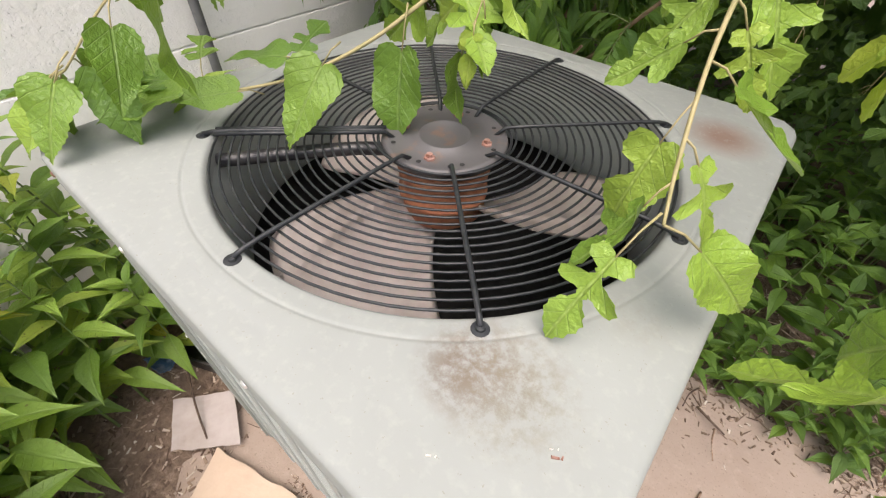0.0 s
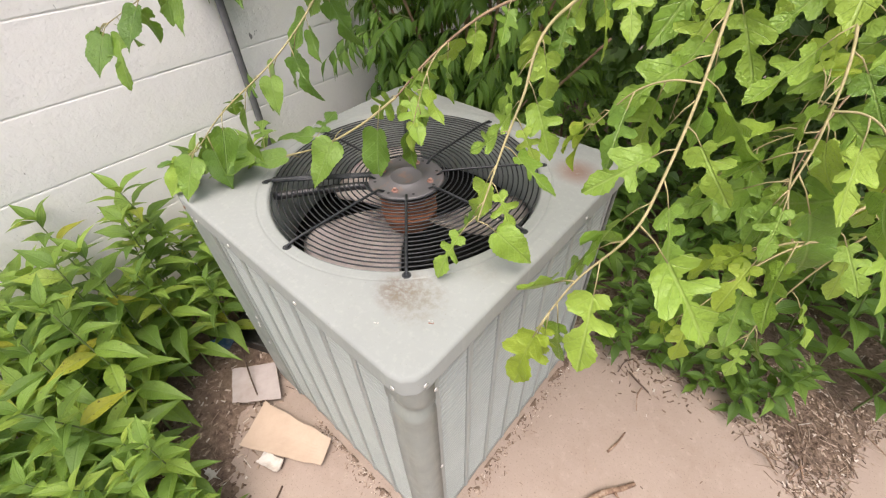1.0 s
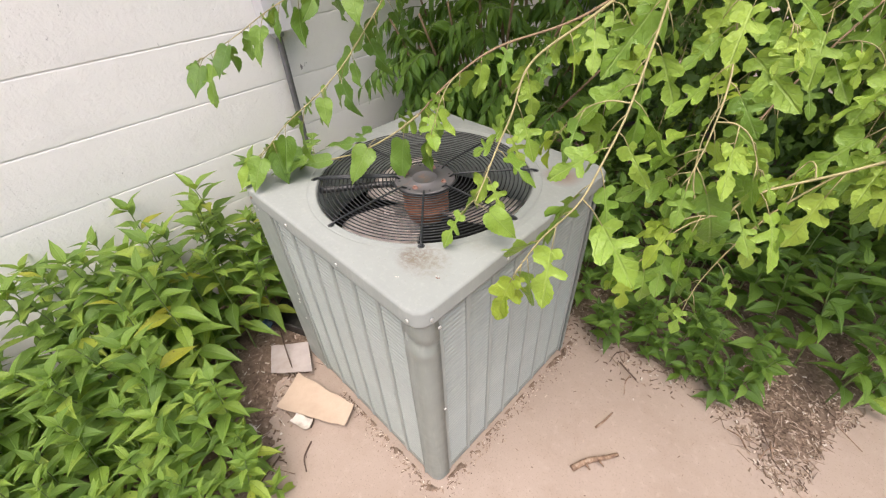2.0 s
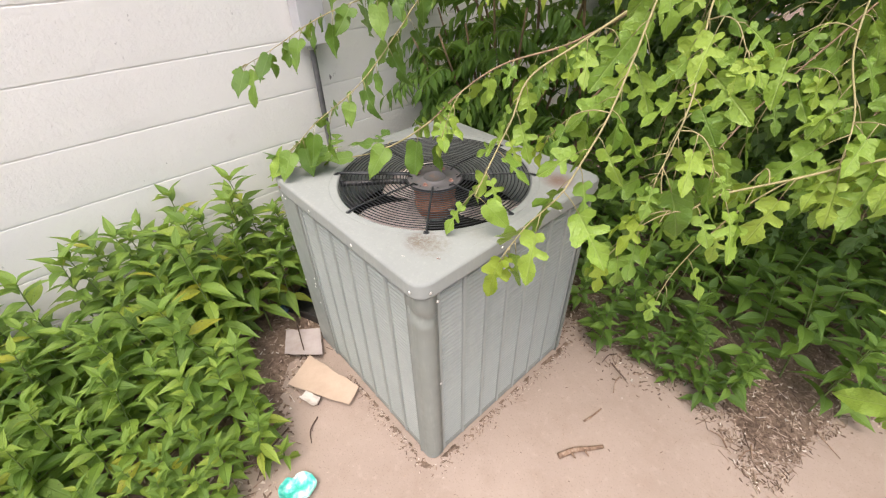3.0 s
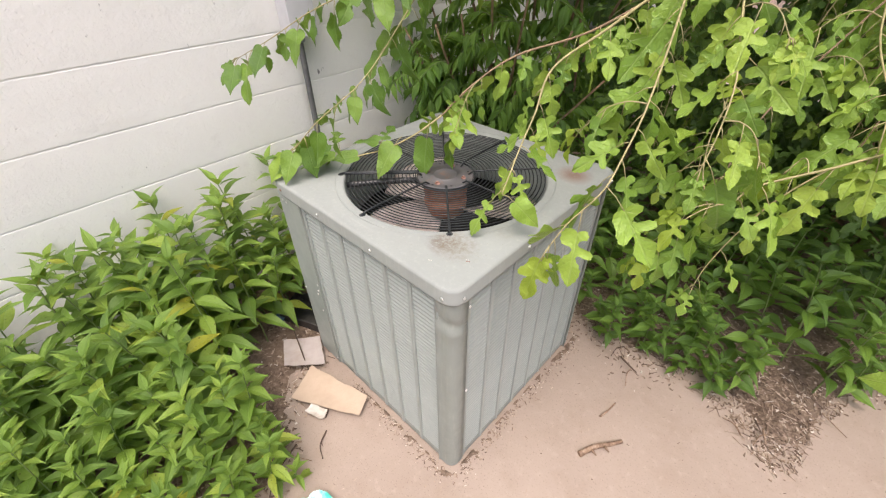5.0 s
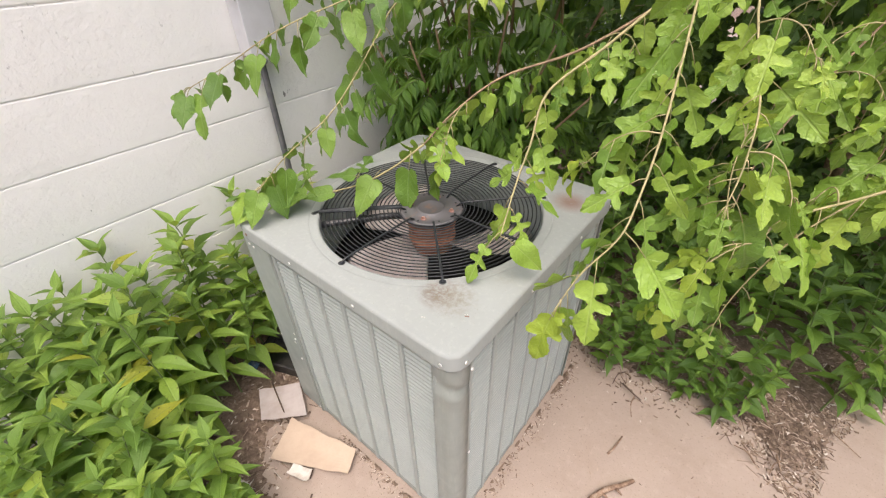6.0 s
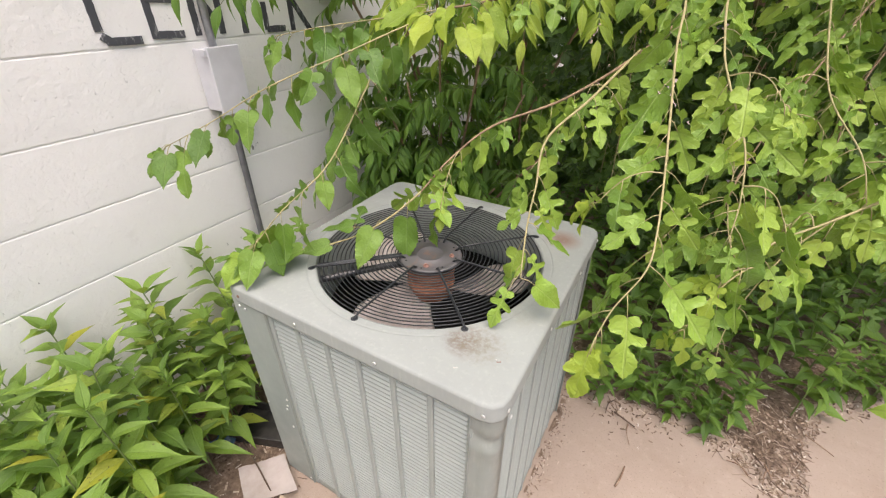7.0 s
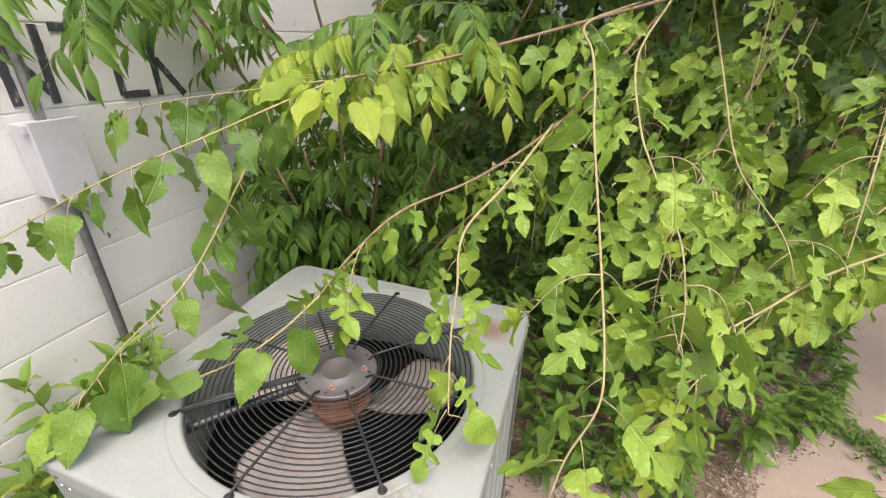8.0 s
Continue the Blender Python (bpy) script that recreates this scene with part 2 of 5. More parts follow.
LITTER = mt.colour(mt.ramp(random_value(mt), [(0.0, (0.11, 0.075, 0.055)), (0.4, (0.21, 0.15, 0.108)), (0.75, (0.35, 0.265, 0.2)), (0.93, (0.5, 0.41, 0.33)), (1.0, (0.6, 0.55, 0.48))])).m
mt = Mat("dead_stick", 0.85, spec=0.2)
STICK = mt.colour(mt.ramp(mt.noise(55, 5, 0.7), [(0.3, (0.09, 0.05, 0.035)), (0.55, (0.28, 0.19, 0.13)), (0.75, (0.46, 0.37, 0.3))])).bump(mt.noise(150, 4), 0.6, 0.002).m
mt = Mat("thin_twig", 0.8)
DARKTWIG = mt.colour(mt.ramp(mt.noise(60, 3), [(0.3, (0.06, 0.038, 0.028)), (0.7, (0.13, 0.085, 0.06))])).m
mt = Mat("cardboard", 0.8, spec=0.2)
CARD = mt.colour(mt.mix(mt.grey(mt.noise(9, 5, 0.7), 0.4, 0.75), (0.52, 0.41, 0.315), (0.44, 0.335, 0.25))).bump(mt.noise(60, 3), 0.2, 0.002).m
mt = Mat("grey_paper", 0.8, spec=0.2)
PAPER = mt.colour(mt.mix(mt.grey(mt.noise(8, 5, 0.7), 0.4, 0.7), (0.44, 0.39, 0.37), (0.34, 0.29, 0.26))).m
mt = Mat("white_scrap", 0.7)
SCRAP = mt.colour(mt.mix(mt.grey(mt.noise(30, 3), 0.45, 0.7), (0.60, 0.555, 0.50), (0.44, 0.38, 0.32))).m
mt = Mat("turquoise_wrapper", 0.35)
WRAP = mt.colour(mt.ramp(mt.noise(26, 4, 0.6), [(0.3, (0.02, 0.33, 0.25)), (0.46, (0.06, 0.50, 0.40)), (0.56, (0.30, 0.64, 0.56)), (0.64, (0.7, 0.76, 0.72))])).bump(mt.noise(60, 4), 0.6, 0.004).m
mt = Mat("black_plastic", 0.35)
PLASTIC = mt.colour(mt.mix(mt.grey(mt.noise(20, 4), 0.45, 0.7), (0.015, 0.015, 0.017), (0.06, 0.055, 0.05))).m
mt = Mat("blue_plastic", 0.4)
BLUE = mt.colour(mt.mix(mt.grey(mt.noise(40, 3), 0.45, 0.7), (0.06, 0.13, 0.24), (0.25, 0.3, 0.36))).m
mt = Mat("foam_insulation", 0.8)
FOAM = mt.colour(mt.mix(mt.grey(mt.noise(25, 4), 0.5, 0.72), (0.72, 0.70, 0.66), (0.35, 0.3, 0.25))).bump(mt.noise(90, 3), 0.4, 0.003).m


# ---- mesh helpers ----
rng = random.Random(7)


def mesh_from(name, verts, faces, mat=None, uvs=None, smooth=False):
    me = bpy.data.meshes.new(name)
    me.from_pydata([tuple(v) for v in verts], [], [tuple(f) for f in faces])
    if uvs is not None:
        layer = me.uv_layers.new(name="UVMap")
        idx = np.empty(len(me.loops), dtype=np.int32)
        me.loops.foreach_get("vertex_index", idx)
        layer.data.foreach_set("uv", np.asarray(uvs, dtype=np.float32)[idx].ravel())
    if smooth:
        me.polygons.foreach_set("use_smooth", [True] * len(me.polygons))
    if mat:
        me.materials.append(mat)
    me.update()
    return me


def part(name, bm, mat, parent, label="", smooth=False, m=None):
    """Links a bmesh, or a mesh, as one object under a thing."""
    if isinstance(bm, bmesh.types.BMesh):
        me = bpy.data.meshes.new(name)
        bm.to_mesh(me)
        bm.free()
        me.materials.append(mat)
        if smooth:
            me.polygons.foreach_set("use_smooth", [True] * len(me.polygons))
    else:
        me = bm
    ob = new(name, me)
    ob.parent = parent
    if m is not None:
        ob.matrix_basis = m
    if label:
        ob["label"] = label
    return ob


def thing(name, label, category, m=None, group="", kind=""):
    ob = tagged(new(name), label, category, group, kind)
    if m is not None:
        ob.matrix_basis = m
    return ob


def add_box(bm, lo, hi, bevel=0.0):
    g = bmesh.ops.create_cube(bm, size=1)
    c = [(a + b) / 2 for a, b in zip(lo, hi)]
    s = [b - a for a, b in zip(lo, hi)]
    for v in g["verts"]:
        v.co = Vector([c[i] + v.co[i] * s[i] for i in range(3)])
    if bevel:
        es = list({e for v in g["verts"] for e in v.link_edges})
        bmesh.ops.bevel(bm, geom=es, offset=bevel, segments=2, affect="EDGES", profile=0.5)
    return bm


def box(lo, hi, bevel=0.0):
    return add_box(bmesh.new(), lo, hi, bevel)


def sweep(points, radii, sides=6, closed=False):
    """Verts and faces of a tube along points."""
    pts = [Vector(p) for p in points]
    n = len(pts)
    if isinstance(radii, (int, float)):
        radii = [radii] * n
    verts, faces = [], []
    side = None
    for i, p in enumerate(pts):
        a = pts[i - 1] if (i or closed) else pts[i]
        b = pts[(i + 1) % n] if (i < n - 1 or closed) else pts[i]
        d = (b - a).normalized()
        if side is None:
            side = d.orthogonal().normalized()
        side = (side - d * side.dot(d)).normalized()
        up = d.cross(side)
        for k in range(sides):
            w = 2 * math.pi * k / sides
            verts.append(p + (side * math.cos(w) + up * math.sin(w)) * radii[i])
    for i in range(n if closed else n - 1):
        j = (i + 1) % n
        for k in range(sides):
            l = (k + 1) % sides
            faces.append((i * sides + k, i * sides + l, j * sides + l, j * sides + k))
    if not closed:
        faces.append(tuple(range(sides - 1, -1, -1)))
        faces.append(tuple((n - 1) * sides + k for k in range(sides)))
    return verts, faces


def tube(name, points, radii, mat, parent=None, sides=8, closed=False, label=""):
    v, f = sweep(points, radii, sides, closed)
    ob = new(name, mesh_from(name, v, f, mat, smooth=True))
    if parent:
        ob.parent = parent
    if label:
        ob["label"] = label
    return ob


def spline(points, per=6):
    """Points along a smooth curve through the given ones."""
    p = [Vector(q) for q in points]
    p = [2 * p[0] - p[1]] + p + [2 * p[-1] - p[-2]]
    out = []
    for i in range(1, len(p) - 2):
        for k in range(per):
            t = k / per
            a, b, c, d = p[i - 1:i + 3]
            out.append(0.5 * (2 * b + (c - a) * t + (2 * a - 5 * b + 4 * c - d) * t * t + (3 * b - a - 3 * c + d) * t ** 3))
    out.append(p[-2])
    return out


def lathe(profile, sides=48, capped=False):
    """A bmesh turned from (r, z) pairs."""
    bm = bmesh.new()
    loops = []
    for r, z in profile:
        loops.append([bm.verts.new((r * math.cos(2 * math.pi * k / sides), r * math.sin(2 * math.pi * k / sides), z)) for k in range(sides)])
    for a, b in zip(loops, loops[1:]):
        for k in range(sides):
            l = (k + 1) % sides
            bm.faces.new((a[k], a[l], b[l], b[k]))
    if capped:
        bm.faces.new(loops[-1])
        bm.faces.new(loops[0][::-1])
    return bm


# ---- leaf shapes ----
from mathutils.geometry import tessellate_polygon


def leaf_shape(stations, fold=0.25, droop=0.35, wave=0.04, left=1.0, right=1.0, curl=0.0, seed=0):
    """A leaf of length 1 along y: stations of (rib y, half width, edge y). Returns verts, faces, uvs."""
    r = random.Random(seed)
    verts, uvs, faces = [], [], []
    n = len(stations)

    def put(x, y):
        z = fold * abs(x) - droop * y * y + curl * abs(x) * abs(x) + wave * math.sin(9 * y + (2 if x > 0 else 0) + seed) * min(1, abs(x) * 4)
        verts.append((x, y - 0.12 * droop * y * y, z))
        uvs.append((0.5 + x, y))

    for m, w, e in stations:
        jl, jr = 1 + 0.08 * (r.random() - 0.5), 1 + 0.08 * (r.random() - 0.5)
        put(-w * left * jl, e)
        put(-w * 0.5 * left, (m + e) / 2)
        put(0, m)
        put(w * 0.5 * right, (m + e) / 2)
        put(w * right * jr, e)
    for i in range(n - 1):
        a, b = 5 * i, 5 * i + 5
        for k in range(4):
            if i == 0:
                faces.append((a + 2, b + k + 1, b + k)) if k in (0, 1, 2, 3) else None
            elif i == n - 2:
                faces.append((a + k, a + k + 1, b + 2))
            else:
                faces.append((a + k, a + k + 1, b + k + 1, b + k))
    return verts, faces, uvs


OVATE = [(0, 0, 0), (0.03, 0.15, -0.06), (0.12, 0.30, 0.05), (0.24, 0.345, 0.22), (0.36, 0.335, 0.35), (0.50, 0.30, 0.50), (0.62, 0.24, 0.63), (0.74, 0.165, 0.75), (0.88, 0.07, 0.89), (1, 0, 1)]
LANCE = [(0, 0, 0), (0.08, 0.05, 0.08), (0.20, 0.125, 0.21), (0.34, 0.165, 0.36), (0.48, 0.16, 0.50), (0.64, 0.115, 0.66), (0.82, 0.05, 0.83), (1, 0, 1)]
LANCE_B = [(0, 0, 0), (0.08, 0.07, 0.08), (0.20, 0.165, 0.21), (0.34, 0.205, 0.35), (0.50, 0.19, 0.52), (0.66, 0.125, 0.67), (0.84, 0.05, 0.85), (1, 0, 1)]



# half outlines of mulberry leaves, from the stalk round the edge to the tip
FIVE = [(0, 0), (0.07, -0.05), (0.16, -0.05), (0.21, 0.03), (0.18, 0.10), (0.09, 0.13), (0.05, 0.17), (0.055, 0.22), (0.14, 0.25), (0.26, 0.28), (0.33, 0.35), (0.31, 0.42), (0.22, 0.43), (0.11, 0.40), (0.055, 0.42), (0.06, 0.48), (0.13, 0.55), (0.18, 0.64), (0.175, 0.73), (0.12, 0.85), (0.045, 0.95), (0, 1)]
THREE = [(0, 0), (0.08, -0.06), (0.20, -0.05), (0.27, 0.04), (0.28, 0.15), (0.24, 0.23), (0.13, 0.25), (0.06, 0.28), (0.06, 0.35), (0.14, 0.42), (0.22, 0.52), (0.235, 0.62), (0.20, 0.73), (0.13, 0.84), (0.05, 0.94), (0, 1)]
HIGH = [(0, 0), (0.09, -0.06), (0.20, -0.04), (0.25, 0.06), (0.26, 0.16), (0.33, 0.27), (0.36, 0.37), (0.32, 0.44), (0.20, 0.42), (0.09, 0.39), (0.07, 0.46), (0.15, 0.55), (0.19, 0.65), (0.17, 0.77), (0.09, 0.89), (0.03, 0.97), (0, 1)]
WHOLE = [(0, 0), (0.10, -0.07), (0.24, -0.03), (0.32, 0.10), (0.335, 0.26), (0.31, 0.42), (0.255, 0.57), (0.18, 0.71), (0.10, 0.83), (0.04, 0.92), (0, 1)]


def outline_leaf(left, right, fold, droop, wave, seed, wide=1.0):
    """A leaf of length 1 along y whose halves follow two half outlines; the edge is finely toothed."""
    rr = random.Random(seed)
    verts, uvs, faces = [], [], []

    def put(x, y):
        z = fold * abs(x) - 1.1 * x * x - droop * y * y + 0.05 * math.sin(seed * 2.1 + 3 * y) * x * 4 + wave * math.sin(10 * y + (2.2 if x > 0 else 0) + seed) * min(1, abs(x) * 4)
        verts.append((x * wide, y - 0.1 * droop * y * y, z))
        uvs.append((0.5 + x, y))
        return len(verts) - 1

    rib = [put(0, y) for y in (0, 0.2, 0.35, 0.5, 0.65, 0.8, 1.0)]
    for s, half in ((-1, left), (1, right)):
        pts = spline([(x, y, 0) for x, y in half], 3 if len(half) < 14 else 2)[1:-1]
        edge = []
        for i, q in enumerate(pts):
            tooth = 0.011 * (1 if i % 2 else -1) + rr.uniform(-0.006, 0.006)
            edge.append(put(s * max(0.012, q.x + tooth), q.y))
        ring = rib + edge[::-1]
        flat = [Vector((verts[k][0], uvs[k][1], 0)) for k in ring]
        for tri in tessellate_polygon([flat]):
            f = [ring[k] for k in tri]
            a, b, c = (flat[k] for k in tri)
            if (b - a).cross(c - a).z < 0:
                f.reverse()
            faces.append(tuple(f))
    return verts, faces, uvs


MUL_SHAPES = [outline_leaf(FIVE, THREE, 0.42, 0.10, 0.06, 1, 0.95), outline_leaf(THREE, HIGH, 0.55, 0.28, 0.06, 2, 0.95), outline_leaf(HIGH, FIVE, 0.60, -0.10, 0.05, 3, 0.92),
              outline_leaf(WHOLE, WHOLE, 0.48, 0.20, 0.05, 4, 0.90), outline_leaf(FIVE, FIVE, 0.36, 0.22, 0.06, 5, 0.95), outline_leaf(WHOLE, WHOLE, 0.55, 0.10, 0.04, 6, 0.86),
              outline_leaf(WHOLE, THREE, 0.50, 0.35, 0.06, 7, 0.95), outline_leaf(FIVE, HIGH, 0.70, 0.05, 0.07, 8, 0.95)]
LANCE_SHAPES = [leaf_shape(LANCE, 0.35, 0.35, 0.025, seed=7), leaf_shape(LANCE_B, 0.3, 0.5, 0.03, seed=8), leaf_shape(LANCE, 0.45, 0.7, 0.03, seed=9), leaf_shape(LANCE_B, 0.4, 0.2, 0.03, seed=10)]

BROAD_SHAPES = [leaf_shape(LANCE_B, 0.3, 0.45, 0.03, 1.0, 0.95, seed=11), leaf_shape(LANCE_B, 0.4, 0.25, 0.04, 1.05, 1.0, seed=12), leaf_shape(LANCE_B, 0.35, 0.65, 0.03, 0.9, 0.95, seed=13)]


def leaf_meshes(name, shapes, mat):
    return [mesh_from(name, v, f, mat, u, True) for v, f, u in shapes]


MUL_MESHES = leaf_meshes("mulberry_leaf", MUL_SHAPES, MULBERRY)
YOUNG_MESHES = leaf_meshes("young_leaf", MUL_SHAPES, YOUNG)
GROWN_MESHES = leaf_meshes("grown_leaf", MUL_SHAPES, GROWN)
WEED_MESHES = leaf_meshes("weed_leaf", LANCE_SHAPES, WEED)
UNDER_MESHES = leaf_meshes("understorey_leaf", BROAD_SHAPES, UNDER)
for group in (MUL_MESHES, YOUNG_MESHES, GROWN_MESHES, WEED_MESHES, UNDER_MESHES):
    for me in group:
        me.name = "leaf"


def leaf_pose(base, along, size, roll=0.0, up=(0, 0, 1)):
    """Local y runs along the leaf, z is its upper side."""
    y = Vector(along).normalized()
    z = Vector(up) - y * Vector(up).dot(y)
    if z.length < 0.05:
        z = y.orthogonal()
    z.normalize()
    x = y.cross(z)
    m = Matrix((x, y, z)).transposed().to_4x4()
    return Matrix.Translation(base) @ m @ Matrix.Rotation(roll, 4, "Y") @ Matrix.Diagonal((size, size, size, 1))


class LeafHeap:
    """Many leaves joined into one mesh."""

    def __init__(self):
        self.v, self.f, self.u, self.n = [], [], [], 0

    def add(self, shape, m):
        v, f, u = shape
        a = np.asarray(v)
        mm = np.array(m)
        self.v.append(a @ mm[:3, :3].T + mm[:3, 3])
        self.f.extend(tuple(i + self.n for i in face) for face in f)
        self.u.extend(u)
        self.n += len(v)

    def mesh(self, name, mat):
        return mesh_from(name, np.concatenate(self.v).tolist(), self.f, mat, self.u, True)


class TubeHeap:
    """Many thin stalks joined into one mesh."""

    def __init__(self):
        self.v, self.f = [], []

    def add(self, points, radii, sides=4):
        v, f = sweep(points, radii, sides)
        k = len(self.v)
        self.v.extend(tuple(p) for p in v)
        self.f.extend(tuple(i + k for i in face) for face in f)

    def mesh(self, name, mat):
        return mesh_from(name, self.v, self.f, mat, smooth=True)


# ---- setting: ground, pavement, soil, block wall ----
WALL_X = -1.316
COURSE0, COURSE, BLOCK = 0.036, 0.2085, 0.41

ground = tagged(new("ground", mesh_from("ground", [(-600, -600, -0.06), (600, -600, -0.06), (600, 600, -0.06), (-600, 600, -0.06)], [(0, 1, 2, 3)], SOIL)), "bare brown soil reaching out under everything", "ground", kind="structure")
pm = box((WALL_X, -9, -0.12), (12, 9, 0.0))
me = bpy.data.meshes.new("pavement")
pm.to_mesh(me)
pm.free()
me.materials.append(CONCRETE)
pavement = tagged(new("pavement", me), "pinkish weathered concrete slab with dirt specks", "pavement", kind="structure")


def height_patch(name, label, x0, x1, y0, y1, step, height, mat):
    nx, ny = int((x1 - x0) / step) + 1, int((y1 - y0) / step) + 1
    verts = []
    for j in range(ny):
        for i in range(nx):
            x, y = x0 + i * step, y0 + j * step
            verts.append((x, y, height(x, y)))
    faces = []
    for j in range(ny - 1):
        for i in range(nx - 1):
            q = (j * nx + i, j * nx + i + 1, (j + 1) * nx + i + 1, (j + 1) * nx + i)
            if max(verts[k][2] for k in q) > -0.008:
                faces.append(q)
    return tagged(new(name, mesh_from(name, verts, faces, mat, smooth=True)), label, "soil", kind="structure")


def right_edge(x):
    return float(np.interp(x, [-1.3, 0.02, 0.25, 0.45, 0.6, 0.68, 0.75, 0.82, 0.85, 0.92, 1.05, 1.25, 1.45, 1.7, 2.2], [0.80, 0.79, 0.77, 0.85, 0.84, 0.76, 0.70, 0.79, 1.02, 1.20, 1.29, 1.46, 1.9, 2.4, 3.2]))


def left_edge(y):
    return float(np.interp(y, [-3, -0.7, -0.45, -0.31, -0.24, -0.1, 0.0, 0.8], [-0.2, -0.24, -0.30, -0.39, -0.53, -0.63, -0.68, -0.72]))


def mound(d, x, y, top):
    wob = 0.035 * noise.noise((x * 9, y * 9, 3)) + 0.02 * noise.noise((x * 31, y * 31, 8))
    d = d + wob
    return -0.010 + min(max(d - 0.03, -0.1) * 0.12, top) + 0.006 * noise.noise((x * 40, y * 40, 1)) + 0.004 * noise.noise((x * 90, y * 90, 5))


def right_height(x, y):
    return mound(y - right_edge(x), x, y, 0.03)


def left_height(x, y):
    return mound(left_edge(y) - x, x, y, 0.025)


height_patch("soil_right", "dark soil under leaf litter and dead twigs", -1.31, 2.3, 0.66, 3.4, 0.022, right_height, SOIL)
height_patch("soil_left", "dark soil under weeds beside the wall", -1.31, -0.15, -3.0, 0.8, 0.022, left_height, SOIL)



def foot_height(x, y):
    """Dirt swept against the foot of the unit."""
    d = max(x, -y) if x > 0 and y < 0 else (x if y >= 0 else -y)
    if x < 0 and y > 0:
        return -0.02
    return -0.0105 + 0.011 * math.exp(-max(0, d - 0.004) / 0.035) + 0.010 * noise.noise((x * 27, y * 27, 6)) + 0.008 * noise.noise((x * 75, y * 75, 2))


height_patch("soil_foot", "fine brown dirt swept against the foot of the unit", -0.52, 0.07, -0.07, 0.80, 0.009, foot_height, SOIL)

# the wall: a mortar core and blocks in running bond, each with softened edges
core = bpy.data.meshes.new("mortar_core")
cb = box((WALL_X - 0.2, -5.0, -0.1), (WALL_X - 0.0035, 5.0, 3.3))
cb.to_mesh(core)
cb.free()
core.materials.append(WALL)
wall = tagged(new("wall_west", core), "white painted concrete block wall with shallow joints", "wall", kind="structure")


def block_mesh(seed):
    r = random.Random(seed)
    bm = bmesh.new()
    h, w, d = COURSE - 0.0032, BLOCK - 0.0002, 0.05
    zs = [-0.5, -0.485, -0.3, 0.0, 0.3, 0.485, 0.5]
    ys = [-0.5, -0.492, -0.42, -0.35, -0.28, -0.2, -0.1, 0.0, 0.1, 0.2, 0.28, 0.35, 0.42, 0.492, 0.5]
    ny, nz = len(ys) - 1, len(zs) - 1
    grid = []
    for j in range(nz + 1):
        row = []
        for i in range(ny + 1):
            y, z = w * ys[i], h * zs[j]
            edge = h / 2 - abs(z)
            ends = w / 2 - abs(y)
            x = -0.0016 * max(0, 1 - edge / 0.005) + 0.0007 * min(1, ends / 0.03) * noise.noise((y * 14 + seed, z * 14, seed * 1.7))
            if edge < 0.001:
                z += 0.0022 * noise.noise((y * 22, seed, 2)) if abs(z) > h / 2 - 0.001 else 0
            row.append(bm.verts.new((x, y, z)))
        grid.append(row)
    for j in range(nz):
        for i in range(ny):
            bm.faces.new((grid[j][i], grid[j][i + 1], grid[j + 1][i + 1], grid[j + 1][i]))
    rim = [grid[0][i] for i in range(ny + 1)] + [grid[j][ny] for j in range(1, nz + 1)] + [grid[nz][i] for i in range(ny - 1, -1, -1)] + [grid[j][0] for j in range(nz - 1, 0, -1)]
    back = [bm.verts.new((-d, v.co.y, v.co.z)) for v in rim]
    for k in range(len(rim)):
        l = (k + 1) % len(rim)
        bm.faces.new((rim[l], rim[k], back[k], back[l]))
    me = bpy.data.meshes.new("block")
    bm.to_mesh(me)
    bm.free()
    me.materials.append(WALL)
    return me


BLOCKS = [block_mesh(s) for s in range(6)]


# ---- the air conditioner ----
CX, CY, HALF = -0.375, 0.377, 0.379
TOPZ = 0.816
unit = thing("air_conditioner", "grey-green metal outdoor air conditioner with louvered sides on the slab", "air conditioner", pose(CX, CY, 0))

part("base_pan", box((-0.365, -0.365, 0.002), (0.365, 0.365, 0.034), 0.006), POST_PAINT, unit)


def rounded_square(half, radius, n=160):
    """Points of a rounded square, one for each of n even angles."""
    out = []
    for k in range(n):
        w = 2 * math.pi * (k + 0.5) / n
        c, s = math.cos(w), math.sin(w)
        t = half / max(abs(c), abs(s))
        x, y = t * c, t * s
        q = half - radius
        if abs(x) > q and abs(y) > q:
            ux, uy = math.copysign(q, x), math.copysign(q, y)
            b = c * ux + s * uy
            t = b + math.sqrt(max(0.0, b * b - (ux * ux + uy * uy - radius * radius)))
            x, y = t * c, t * s
        out.append((x, y))
    return out


